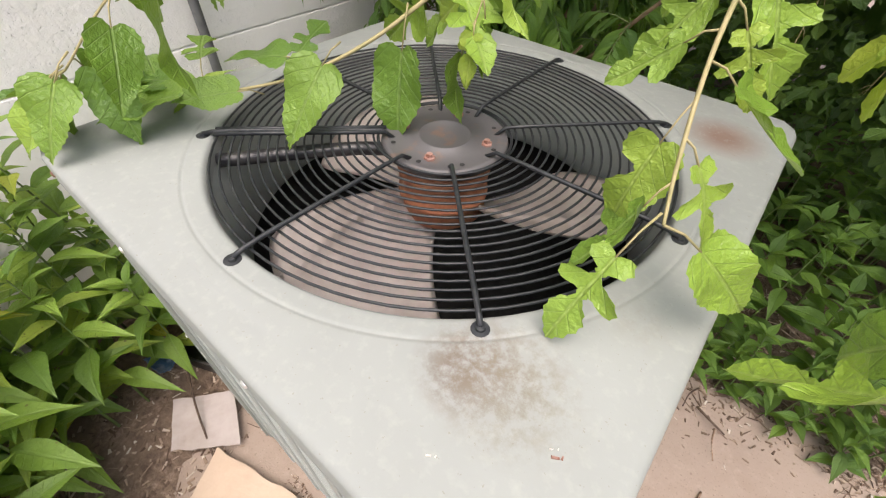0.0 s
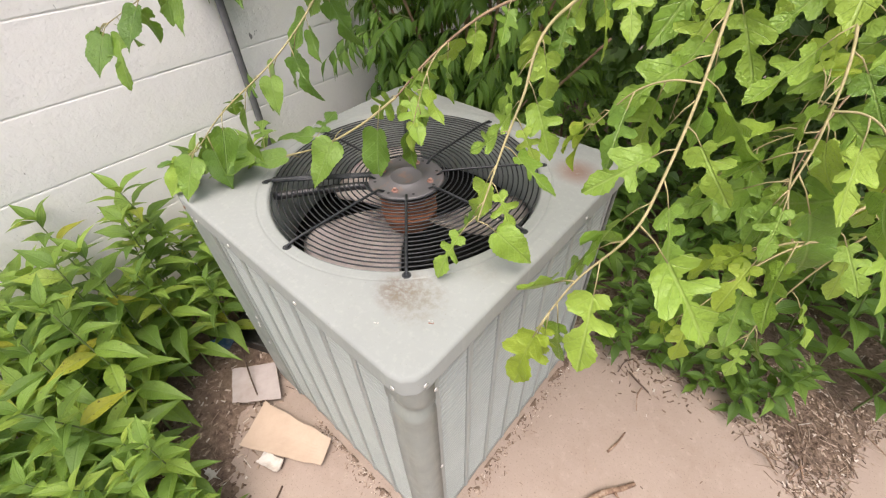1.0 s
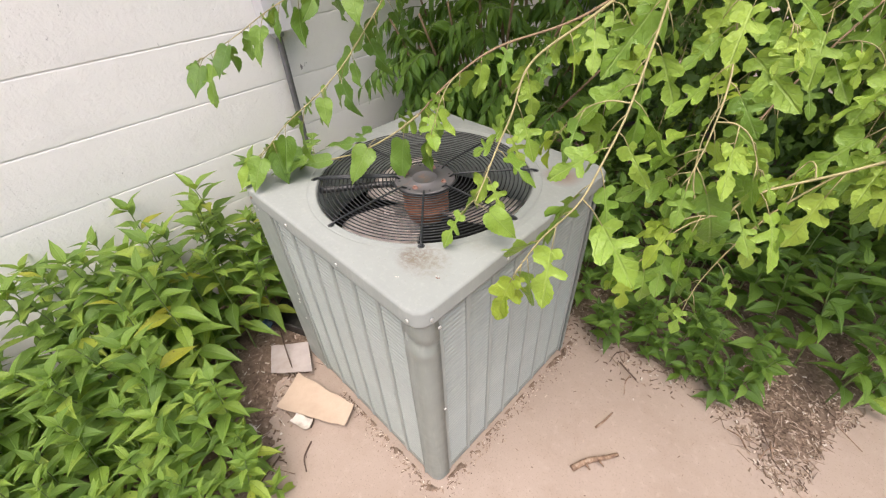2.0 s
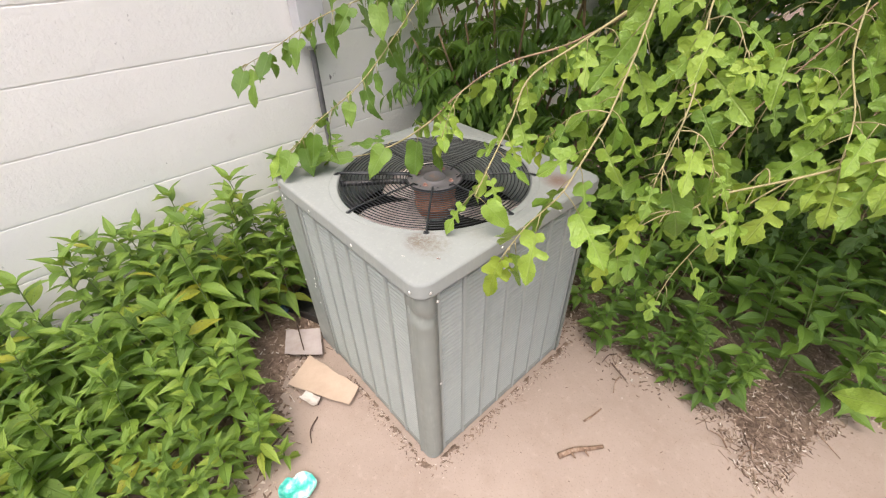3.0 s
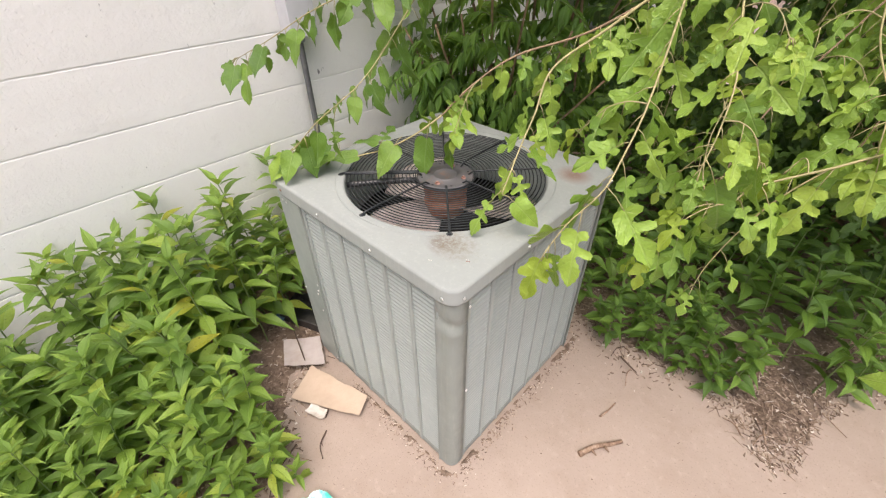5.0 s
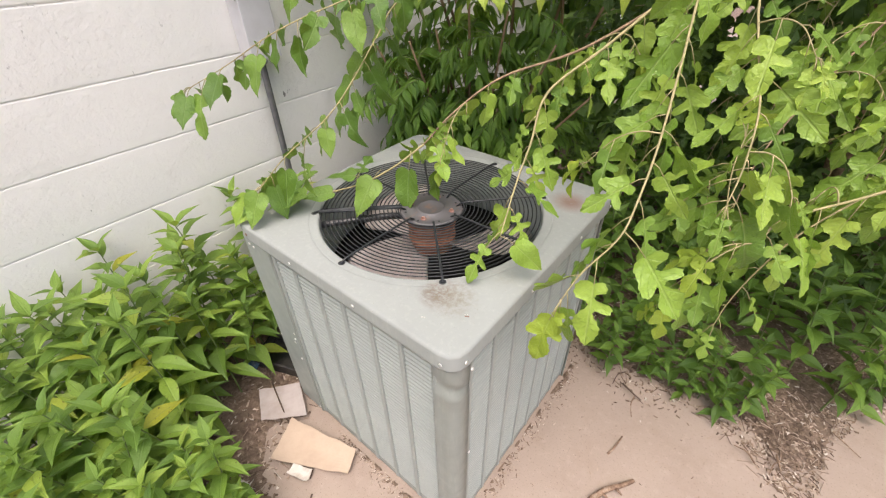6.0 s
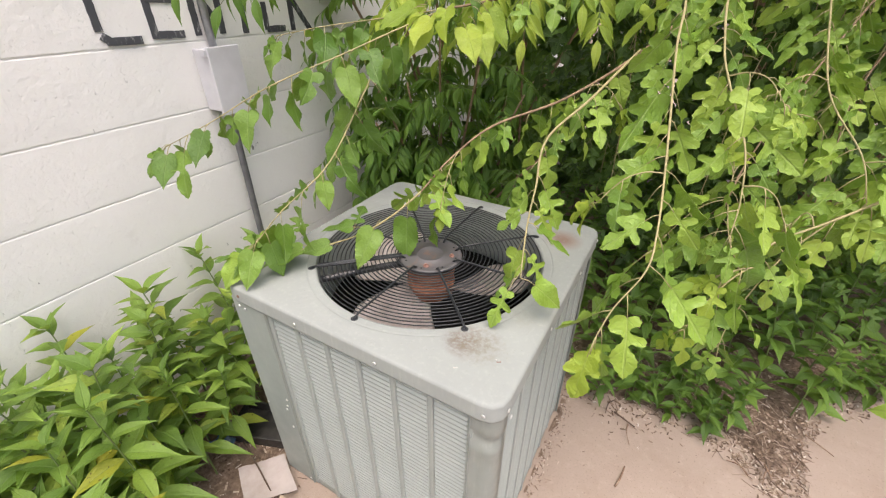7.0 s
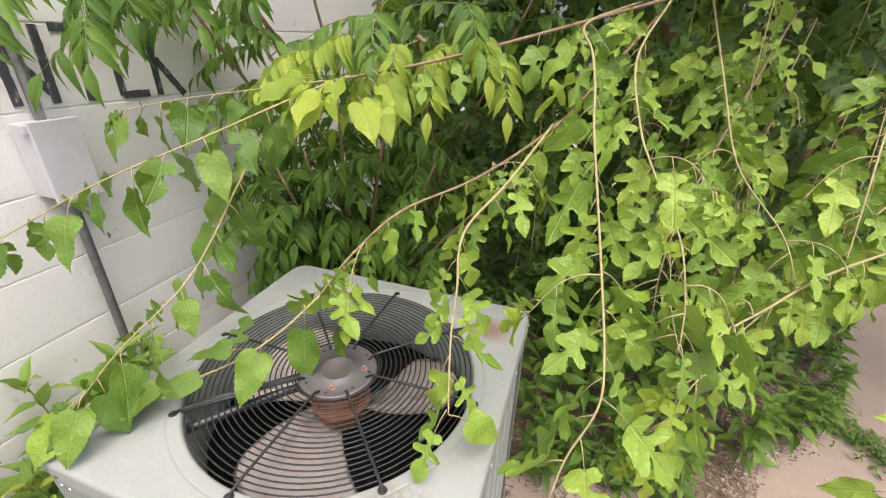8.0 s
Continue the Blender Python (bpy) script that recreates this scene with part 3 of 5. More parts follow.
def cover():
    n = 160
    bm = bmesh.new()
    loops = []

    def ring(pts, z):
        loops.append([bm.verts.new((x, y, z)) for x, y in pts])

    def circle(r):
        return [(r * math.cos(2 * math.pi * (k + 0.5) / n), r * math.sin(2 * math.pi * (k + 0.5) / n)) for k in range(n)]

    ring(rounded_square(HALF - 0.004, 0.036), TOPZ - 0.046)
    ring(rounded_square(HALF, 0.04), TOPZ - 0.048)
    ring(rounded_square(HALF + 0.001, 0.04), TOPZ - 0.044)
    ring(rounded_square(HALF, 0.04), TOPZ - 0.041)
    ring(rounded_square(HALF, 0.04), TOPZ - 0.011)
    ring(rounded_square(HALF - 0.0015, 0.04), TOPZ - 0.007)
    ring(rounded_square(HALF - 0.005, 0.038), TOPZ - 0.0045)
    ring(rounded_square(HALF - 0.010, 0.034), TOPZ - 0.0035)
    a, b = rounded_square(HALF - 0.03, 0.03), circle(0.345)
    ring(a, TOPZ - 0.003)
    for f in (0.4, 0.8):
        ring([(p[0] * (1 - f) + q[0] * f, p[1] * (1 - f) + q[1] * f) for p, q in zip(a, b)], TOPZ - 0.003 + 0.003 * f)
    for r, dz in ((0.334, 0), (0.3315, 0), (0.3305, -0.0009), (0.3285, -0.0009), (0.3275, -0.0002), (0.325, -0.0002), (0.312, -0.0006), (0.309, -0.001), (0.3065, -0.003), (0.3045, -0.007), (0.3035, -0.012), (0.303, -0.022)):
        ring(circle(r), TOPZ + dz)
    for p, q in zip(loops, loops[1:]):
        for k in range(n):
            l = (k + 1) % n
            bm.faces.new((p[k], p[l], q[l], q[k]))
    return bm


part("top_cover", cover(), TOP_PAINT, unit, "stained grey-green sheet metal cover with a round fan opening", smooth=True)
part("shroud", lathe([(0.303, TOPZ - 0.022), (0.296, TOPZ - 0.06), (0.292, TOPZ - 0.15), (0.300, TOPZ - 0.17)], 96), SHROUD_PAINT, unit, "dark grey-green fan shroud", smooth=True)
part("coil", lathe([(0.315, TOPZ - 0.15), (0.33, TOPZ - 0.2), (0.33, 0.06), (0.02, 0.05)], 48), DARK, unit, "condenser coil inside, coloured near black for the unlit interior", smooth=True)


def corner_post(dent):
    """A rounded corner post: flats of 5 cm and a quarter round, with a dent near its top."""
    bm = bmesh.new()
    prof = [(-0.052, -0.006), (-0.052, 0.0), (-0.03, 0.0)]
    for k in range(1, 8):
        w = math.pi / 2 * k / 8
        prof.append((-0.03 + 0.03 * math.sin(w), 0.03 - 0.03 * math.cos(w)))
    prof += [(0.0, 0.03), (0.0, 0.052), (-0.006, 0.052)]
    rows = []
    for i in range(81):
        z = 0.006 + (TOPZ - 0.046 - 0.006) * i / 80
        row = []
        for x, y in prof:
            k = 0.0
            if dent:
                k = 0.008 * math.exp(-((z - 0.69 + 0.3 * (x + y)) / 0.016) ** 2) * math.exp(-((x - y + 0.03) / 0.035) ** 2) - 0.002 * math.exp(-((z - 0.66) / 0.014) ** 2) * math.exp(-((x - y + 0.03) / 0.04) ** 2) + 0.002 * math.exp(-((z - 0.6) / 0.05) ** 2)
            row.append(bm.verts.new((x - k * 0.7, y + k * 0.7, z)))
        rows.append(row)
    for a, b in zip(rows, rows[1:]):
        for k in range(len(prof) - 1):
            bm.faces.new((a[k], a[k + 1], b[k + 1], b[k]))
    return bm


BODY = 0.371
for i, (sx, sy) in enumerate(((1, -1), (1, 1), (-1, 1), (-1, -1))):
    w = (0, 90, 180, 270)[i]
    part("corner_post", corner_post(i == 0), POST_PAINT, unit, "dented corner post" if i == 0 else "", True, pose(sx * BODY, sy * BODY, 0, 0, 0, w))


def louver_panel(width, z0, z1, shut, pitch=0.0145, out=0.007):
    """A stamped column of slats facing -y; its lower edges stand out."""
    bm = bmesh.new()
    n = int((z1 - z0) / pitch)
    w = width / 2
    for k in range(n):
        zt = z1 - k * pitch
        zm, zb = zt - pitch * 0.80, zt - pitch
        tl, tr = bm.verts.new((-w, 0, zt)), bm.verts.new((w, 0, zt))
        kl, kr = bm.verts.new((-w + 0.003, -out, zt - pitch * 0.5)), bm.verts.new((w - 0.004, -out, zt - pitch * 0.5))
        il, ir = bm.verts.new((-w + 0.003, -out, zm)), bm.verts.new((w - 0.004, -out, zm))
        bl, br = bm.verts.new((-w, 0.001, zb)), bm.verts.new((w, 0.001, zb))
        bm.faces.new((tl, kl, kr, tr))
        bm.faces.new((kl, il, ir, kr))
        bm.faces.new((il, bl, br, ir))
        bm.faces.new((tr, kr, ir, br))
        if k >= shut:
            bm.faces.new((tl, bl, il, kl))
    return bm


def rib(width, z0, z1):
    bm = bmesh.new()
    prof = [(-width / 2, 0.018), (-width / 2, -0.002), (-width * 0.36, -0.004), (width * 0.36, -0.004), (width / 2, -0.002), (width / 2, 0.018)]
    a = [bm.verts.new((x, y, z0)) for x, y in prof]
    b = [bm.verts.new((x, y, z1)) for x, y in prof]
    for k in range(len(prof) - 1):
        bm.faces.new((a[k], a[k + 1], b[k + 1], b[k]))
    bm.faces.new(b)
    bm.faces.new(a[::-1])
    return bm


def louvered_side(turn, start, stop, count, shut, broad):
    """Columns of slats with ribs between them on one face; turn: about z, from the face that looks to -y."""
    step = (stop - start) / count
    z0, z1 = 0.035, TOPZ - 0.05
    col = mesh_once(louver_panel(step - broad + 0.003, z0, z1, shut), SIDE_PAINT, "louver_panel")
    bar = mesh_once(rib(broad, z0 - 0.02, z1 + 0.002), SIDE_PAINT, "rib")
    for k in range(count):
        part("louver_panel", col, None, unit, m=pose(0, 0, 0, 0, 0, turn) @ pose(start + (k + 0.5) * step, -BODY + 0.012, 0))
    for k in range(count + 1):
        part("rib", bar, None, unit, m=pose(0, 0, 0, 0, 0, turn) @ pose(start + k * step, -BODY + 0.006, 0))


def mesh_once(bm, mat, name):
    me = bpy.data.meshes.new(name)
    bm.to_mesh(me)
    bm.free()
    me.materials.append(mat)
    return me


louvered_side(0, -0.238, 0.316, 6, 26, 0.014)
louvered_side(90, -0.312, 0.316, 7, 0, 0.013)
louvered_side(180, -0.316, 0.316, 7, 0, 0.013)
louvered_side(270, -0.316, 0.316, 7, 0, 0.013)
part("service_panel", box((-0.371, -0.3715, 0.01), (-0.25, -0.362, TOPZ - 0.047), 0.002), SIDE_PAINT, unit, "plain grey-green service panel")
part("panel_seam", box((-0.252, -0.374, 0.01), (-0.244, -0.362, TOPZ - 0.05), 0.002), POST_PAINT, unit)

screw_mesh = mesh_once(lathe([(0.0005, 0.0022), (0.003, 0.002), (0.0042, 0.0008), (0.0045, 0.0)], 10), ZINC, "screw")
rusty_mesh = mesh_once(lathe([(0.0005, 0.0022), (0.003, 0.002), (0.0042, 0.0008), (0.0045, 0.0)], 10), RUSTSCREW, "screw")
for x, z, me in ((0.345, TOPZ - 0.03, screw_mesh), (0.10, TOPZ - 0.03, screw_mesh), (-0.13, TOPZ - 0.03, screw_mesh), (-0.325, TOPZ - 0.028, rusty_mesh)):
    part("screw", me, None, unit, m=pose(x, -HALF - 0.0005, z, 90))
for y, z in ((-0.345, TOPZ - 0.03), (-0.1, TOPZ - 0.03), (0.15, TOPZ - 0.03), (0.345, TOPZ - 0.03)):
    part("screw", screw_mesh, None, unit, m=pose(HALF + 0.0005, y, z, 90, 0, 90))
for x, z in ((-0.345, 0.745), (-0.325, 0.742), (-0.262, 0.43), (-0.258, 0.02), (-0.275, 0.38), (-0.268, 0.40), (-0.27, 0.30), (-0.362, 0.36)):
    part("screw", screw_mesh, None, unit, m=pose(x, -0.3725, max(z, 0.03), 90))
for y, z in ((-0.325, 0.745), (-0.326, 0.42)):
    part("screw", screw_mesh, None, unit, m=pose(0.3795, y, z, 90, 0, 90))

# fan guard
guard = part("fan_guard", mesh_once(lathe([(0.090, TOPZ - 0.008), (0.092, TOPZ - 0.005), (0.094, TOPZ - 0.008), (0.092, TOPZ - 0.011), (0.090, TOPZ - 0.008)], 64), WIRE, "fan_guard"), None, unit, "black coated wire fan guard", True)


def guard_z(r):
    return TOPZ + 0.004 - 0.004 * (1 - r / 0.3)


RINGS = 19
for k in range(RINGS):
    r = 0.098 + (0.300 - 0.098) * k / (RINGS - 1)
    pts = [(r * math.cos(2 * math.pi * i / 72), r * math.sin(2 * math.pi * i / 72), guard_z(r) - 0.004 + 0.0006 * math.sin(3 * i / 11.46 + k)) for i in range(72)]
    tube("guard_wire", pts, 0.0016, WIRE, guard, 5, True)
for k in range(8):
    w = math.radians(-45 + 45 * k)
    c, s = math.cos(w), math.sin(w)
    pts = [(r * c, r * s, guard_z(r) + z) for r, z in ((0.07, -0.012), (0.085, 0.0), (0.12, 0.001), (0.2, 0.0015), (0.28, 0.002), (0.305, 0.001), (0.318, -0.002))]
    tube("guard_spoke", pts, 0.0029, WIRE, guard, 6)
    eye = lathe([(0.003, 0.0), (0.0085, 0.0), (0.009, 0.0015), (0.0085, 0.003), (0.0045, 0.0032), (0.0038, 0.0055), (0.0005, 0.006)], 14)
    part("spoke_lug", mesh_once(eye, WIRE, "spoke_lug"), None, guard, m=pose(0.319 * c, 0.319 * s, TOPZ - 0.003))
for off in (0.006, -0.006):
    w = math.radians(-135)
    c, s = math.cos(w), math.sin(w)
    tube("guard_spoke", [(r * c - off * s, r * s + off * c, guard_z(r) + 0.001) for r in (0.08, 0.15, 0.23, 0.302)], 0.003, WIRE, guard, 6)
wc = math.radians(-135)
tube("cable_conduit", spline([(0.30 * math.cos(wc + 0.1), 0.30 * math.sin(wc + 0.1), TOPZ - 0.02), (0.2 * math.cos(wc + 0.1), 0.2 * math.sin(wc + 0.1), TOPZ - 0.018), (0.12 * math.cos(wc + 0.08), 0.12 * math.sin(wc + 0.08), TOPZ - 0.02), (0.06 * math.cos(wc), 0.06 * math.sin(wc), TOPZ - 0.03)]), 0.0095, PLASTIC, unit, 10, label="black plastic cable conduit to the motor")

# motor and fan
motor = part("motor", mesh_once(lathe([(0.02, TOPZ - 0.13), (0.060, TOPZ - 0.132), (0.066, TOPZ - 0.126), (0.066, TOPZ - 0.10), (0.0682, TOPZ - 0.098), (0.0682, TOPZ - 0.093), (0.066, TOPZ - 0.091), (0.066, TOPZ - 0.06), (0.0682, TOPZ - 0.058), (0.0682, TOPZ - 0.052), (0.066, TOPZ - 0.05), (0.066, TOPZ - 0.016)], 48), RUST, "motor"), None, unit, "rust-brown fan motor with peeling paint")
motor.data.polygons.foreach_set("use_smooth", [True] * len(motor.data.polygons))
part("motor_plate", lathe([(0.062, TOPZ - 0.02), (0.086, TOPZ - 0.019), (0.0885, TOPZ - 0.014), (0.087, TOPZ - 0.009), (0.082, TOPZ - 0.0075), (0.078, TOPZ - 0.009), (0.039, TOPZ - 0.008), (0.0375, TOPZ - 0.006), (0.0345, TOPZ - 0.006), (0.033, TOPZ - 0.008), (0.0003, TOPZ - 0.0075)], 64), PLATE, motor, "black pitted motor plate", smooth=True)
for k in range(4):
    w = math.radians(-70 + 90 * k)
    part("bolt", lathe([(0.008, TOPZ - 0.009), (0.0078, TOPZ - 0.006), (0.0048, TOPZ - 0.0055), (0.0045, TOPZ - 0.0015), (0.0003, TOPZ - 0.001)], 6), BOLT, motor, m=pose(0.060 * math.cos(w), 0.060 * math.sin(w), 0))
# flat near-black discs on the plate, coloured like the shade in small holes
for k in range(8):
    w = math.radians(12 + 45 * k)
    part("vent_hole", lathe([(0.0035, TOPZ - 0.0078), (0.0003, TOPZ - 0.0076)], 8), DARK, motor, m=pose(0.073 * math.cos(w), 0.073 * math.sin(w), 0))


def blade():
    """A pitched, cambered fan blade along +x with rounded corners."""
    bm = bmesh.new()
    nu, nv = 12, 24
    grid = []
    for i in range(nu + 1):
        u = i / nu
        r = 0.055 + 0.235 * u
        half = math.radians(36 - 4 * u - 20 * max(0, u - 0.85))
        row = []
        for j in range(nv + 1):
            v = j / nv * 2 - 1
            a = half * v + math.radians(18) * u
            z = -0.04 * v * (0.6 + 0.4 * u) + 0.012 * (1 - v * v) * u + 0.005 * math.exp(-((v + 0.62 - 0.25 * u) / 0.07) ** 2)
            rr = r - 0.03 * u * v * v
            row.append(bm.verts.new((rr * math.cos(a), rr * math.sin(a), z)))
        grid.append(row)
    for i in range(nu):
        for j in range(nv):
            bm.faces.new((grid[i][j], grid[i + 1][j], grid[i + 1][j + 1], grid[i][j + 1]))
    bmesh.ops.solidify(bm, geom=bm.faces[:], thickness=0.0018)
    return bm


fan = part("fan", mesh_once(lathe([(0.008, TOPZ - 0.13), (0.04, TOPZ - 0.135), (0.042, TOPZ - 0.15), (0.008, TOPZ - 0.152)], 32), BLADE, "fan"), None, unit, "pinkish grey metal fan at rest")
blade_me = mesh_once(blade(), BLADE, "fan_blade")
blade_me.polygons.foreach_set("use_smooth", [True] * len(blade_me.polygons))
for k in range(3):
    part("fan_blade", blade_me, None, fan, m=pose(0, 0, TOPZ - 0.118, 0, 0, -97 + 120 * k))


# ---- on the wall: disconnect box, conduit, painted letters ----
box_t = thing("disconnect_box", "grey painted metal electrical disconnect box on the block wall", "electrical box", pose(WALL_X, 0.475, 1.062))
part("box_body", box((0.002, -0.046, 0.012), (0.078, 0.062, 0.205), 0.004), BOXGREY, box_t)
part("box_cover", box((0.0785, -0.05, 0.0), (0.089, 0.066, 0.213), 0.003), BOXGREY, box_t)
part("box_hasp", box((0.055, -0.059, 0.185), (0.085, -0.048, 0.207), 0.002), BOXGREY, box_t)
part("hub_fitting", lathe([(0.02, -0.02), (0.022, -0.015), (0.022, 0.0), (0.016, 0.013)], 16, True), GALV, box_t, m=pose(0.05, 0, 0))
cd = thing("conduit", "dark grey electrical conduit dropping from the box", "conduit", pose(WALL_X, 0.475, 0))
tube("lower_pipe", spline([(0.05, 0, 1.06), (0.05, -0.002, 0.8), (0.052, -0.006, 0.5), (0.06, -0.006, 0.3), (0.12, -0.01, 0.21), (0.3, -0.02, 0.19), (0.575, -0.03, 0.19)], 8), 0.0125, CONDUIT, cd, 12)
riser = thing("riser_pipe", "galvanised pipe rising from the box up the wall", "pipe", pose(WALL_X, 0.495, 0))
tube("pipe", [(0.02, 0, 1.26), (0.02, 0, 1.8), (0.02, 0, 3.1)], 0.013, GALV, riser, 12)
part("strap", box((0.0, -0.03, 1.62), (0.036, 0.03, 1.645), 0.003), GALV, riser)


def letter(name, y, strokes, label):
    """Brush strokes (y0, z0, y1, z1, width) laid 1.5 mm proud of the wall."""
    t = thing(name, label, "painted letter", pose(WALL_X + 0.003, y, 1.302), group="painted word on the wall")
    for k, (a, b, c, d, w) in enumerate(strokes):
        p, q = Vector((0, a, b)), Vector((0, c, d))
        n = max(3, int((q - p).length / 0.015))
        side = Vector((0, -(q - p).z, (q - p).y)).normalized() * (w / 2)
        vs, fs = [], []
        for i in range(n + 1):
            o = p.lerp(q, i / n)
            j1, j2 = (1 + 0.16 * noise.noise((i * 0.9, k, y * 9 + 1))), (1 + 0.16 * noise.noise((i * 0.9, k, y * 9 + 7)))
            lift = 0.0004 * k
            vs += [o + side * j1 + Vector((0.0005 + lift, 0, 0)), o - side * j2 + Vector((0.0005 + lift, 0, 0)), o - side * j2 + Vector((-0.004, 0, 0)), o + side * j1 + Vector((-0.004, 0, 0))]
        for i in range(n):
            for u in range(4):
                v = (u + 1) % 4
                fs.append((4 * i + u, 4 * i + v, 4 * i + 4 + v, 4 * i + 4 + u))
        fs += [(0, 3, 2, 1), (4 * n, 4 * n + 1, 4 * n + 2, 4 * n + 3)]
        ob = new("stroke", mesh_from("stroke", vs, fs, STROKE))
        ob.parent = t
    return t


LW, LH = 0.021, 0.185
letter("painted_letter", -0.145, [(0.02, LH, 0.055, LH * 0.5, LW), (0.055, LH * 0.5, 0.06, 0.012, LW), (0.10, 0.04, 0.105, 0.012, 0.008)], "black hand-painted stroke on the white wall")
letter("painted_letter", 0.175, [(0.115, LH - 0.005, 0.03, LH - 0.002, LW), (0.012, LH - 0.01, 0.010, 0.03, LW), (0.012, 0.02, 0.03, 0.004, LW), (0.02, 0.004, 0.115, 0.002, LW)], "black hand-painted letter C on the white wall")
letter("painted_letter", 0.322, [(0.01, LH - 0.01, 0.01, 0.01, LW), (0.0, LH - 0.004, 0.095, LH - 0.008, LW), (0.01, LH * 0.58, 0.09, LH * 0.56, LW), (0.0, 0.012, 0.1, 0.008, LW)], "black hand-painted letter E on the white wall")
letter("painted_letter", 0.458, [(0.01, LH - 0.02, 0.012, 0.0, LW), (0.012, LH - 0.03, 0.095, 0.025, LW * 0.9), (0.105, LH + 0.005, 0.10, 0.0, LW)], "black hand-painted letter N on the white wall")
letter("painted_letter", 0.60, [(0.055, LH, 0.05, -0.005, LW), (0.0, LH, 0.11, LH - 0.005, LW)], "black hand-painted letter T on the white wall")
letter("painted_letter", 0.735, [(0.01, 0.09, 0.01, 0.0, LW), (0.01, 0.002, 0.095, 0.0, LW)], "black hand-painted stroke half hidden by leaves")
letter("painted_letter", 0.86, [(0.01, LH, 0.01, -0.01, LW), (0.02, 0.1, 0.1, -0.015, LW)], "black hand-painted stroke half hidden by leaves")

# ---- the mulberry: branches reaching over the unit ----
tree = thing("mulberry_tree", "mulberry with long drooping branches and lobed bright green leaves", "tree", pose(0.75, 2.3, 0.0))
TREE0 = Vector((0.75, 2.3, 0.0))
petioles = TubeHeap()
inner = LeafHeap()
outer = LeafHeap()
free = [0]
MAX_FREE = 300


LEAF_AGES = {"full": MUL_MESHES, "young": YOUNG_MESHES, "grown": GROWN_MESHES}
LOBED, ENTIRE = (0, 0, 1, 2, 2, 4, 4, 7, 7, 6), (3, 5, 6, 3, 5, 1, 6, 0)


def put_leaf(base, along, size, shape, roll=0.0, up=(0, 0, 1), near=True, age="full"):
    """A petiole from base and the leaf at its end."""
    base = Vector(base)
    a = Vector(along).normalized()
    stalk = size * rng.uniform(0.3, 0.5)
    tip = base + (a + Vector((0, 0, 0.25))).normalized() * stalk
    petioles.add([base - TREE0, base.lerp(tip, 0.5) + Vector((0, 0, 0.004)) - TREE0, tip - TREE0], [0.0013, 0.001, 0.0009])
    m = leaf_pose(tip - TREE0, a, size, roll, up)
    if near and free[0] < MAX_FREE:
        free[0] += 1
        part("leaf", LEAF_AGES[age][shape], None, tree, m=m)
    else:
        (outer if near else inner).add(MUL_SHAPES[shape], m)


def leafy_branch(points, r0, r1, spacing=0.035, size=(0.07, 0.1), start=0.0, near=True, mat=None, tip=True, droop=0.9, side_twigs=0, age="full"):
    pts = spline(points, 8)
    n = len(pts)
    tube("branch", [p - TREE0 for p in pts], [r0 + (r1 - r0) * i / (n - 1) for i in range(n)], mat or (BARK if r0 > 0.0047 else TWIG), tree, 7)
    total = sum((b - a).length for a, b in zip(pts, pts[1:]))
    run, nxt, side = 0.0, total * start, 1
    for a, b in zip(pts, pts[1:]):
        seg = (b - a).length
        while nxt <= run + seg:
            p = a.lerp(b, (nxt - run) / seg)
            d = (b - a).normalized()
            out = d.cross(Vector((0, 0, 1)))
            if out.length < 0.2:
                out = Vector((rng.uniform(-1, 1), rng.uniform(-1, 1), 0))
            out = out.normalized() * side
            along = out * rng.uniform(0.3, 1.1) + d * rng.uniform(0.1, 0.7) + Vector((rng.uniform(-0.3, 0.3), rng.uniform(-0.1, 0.3), -droop * rng.uniform(0.5, 1.6)))
            up = Vector((rng.uniform(-0.7, 0.9), rng.uniform(-1.2, 0.15), 0.8))
            put_leaf(p, along, rng.uniform(*size) * (0.8 + 0.45 * rng.random()), rng.choice(ENTIRE if age == "grown" else LOBED), rng.uniform(-0.75, 0.75), up, near, age)
            side = -side
            nxt += spacing * rng.uniform(0.75, 1.3)
        run += seg
    for k in range(side_twigs):
        p = pts[int(n * (0.3 + 0.65 * (k + 0.5) / side_twigs))]
        w = rng.uniform(0, 6.28)
        q = p + Vector((0.07 * math.cos(w), 0.05 * math.sin(w) - 0.03, rng.uniform(-0.05, 0.02)))
        leafy_branch([p, (p + q) / 2 + Vector((0, 0, 0.01)), q, q + (q - p) * 0.5 + Vector((0, 0, -0.04))], 0.0016, 0.0009, 0.03, (size[0] * 0.8, size[1] * 0.9), 0.3, near, age=age)
    if tip:
        d = (pts[-1] - pts[-3]).normalized()
        for k in range(3):
            put_leaf(pts[-1], d + Vector((rng.uniform(-0.6, 0.6), rng.uniform(-0.6, 0.6), rng.uniform(-0.9, -0.2))), size[0] * rng.uniform(0.65, 1.05), rng.choice((0, 1, 4)), rng.uniform(-0.5, 0.5), (0, -0.4, 1), near, "young" if age == "full" else age)


# the hanging branch beside the unit
leafy_branch([(0.25, 1.45, 1.62), (0.10, 1.17, 1.56), (0.02, 1.02, 1.515), (0.05, 0.876, 1.459), (0.069, 0.773, 1.396), (0.081, 0.648, 1.329), (0.110, 0.53, 1.215), (0.135, 0.421, 1.117), (0.150, 0.32, 1.055), (0.151, 0.26, 1.008), (0.119, 0.211, 0.946), (0.105, 0.175, 0.90)], 0.0036, 0.0013, 0.034, (0.092, 0.115), 0.15, side_twigs=1)
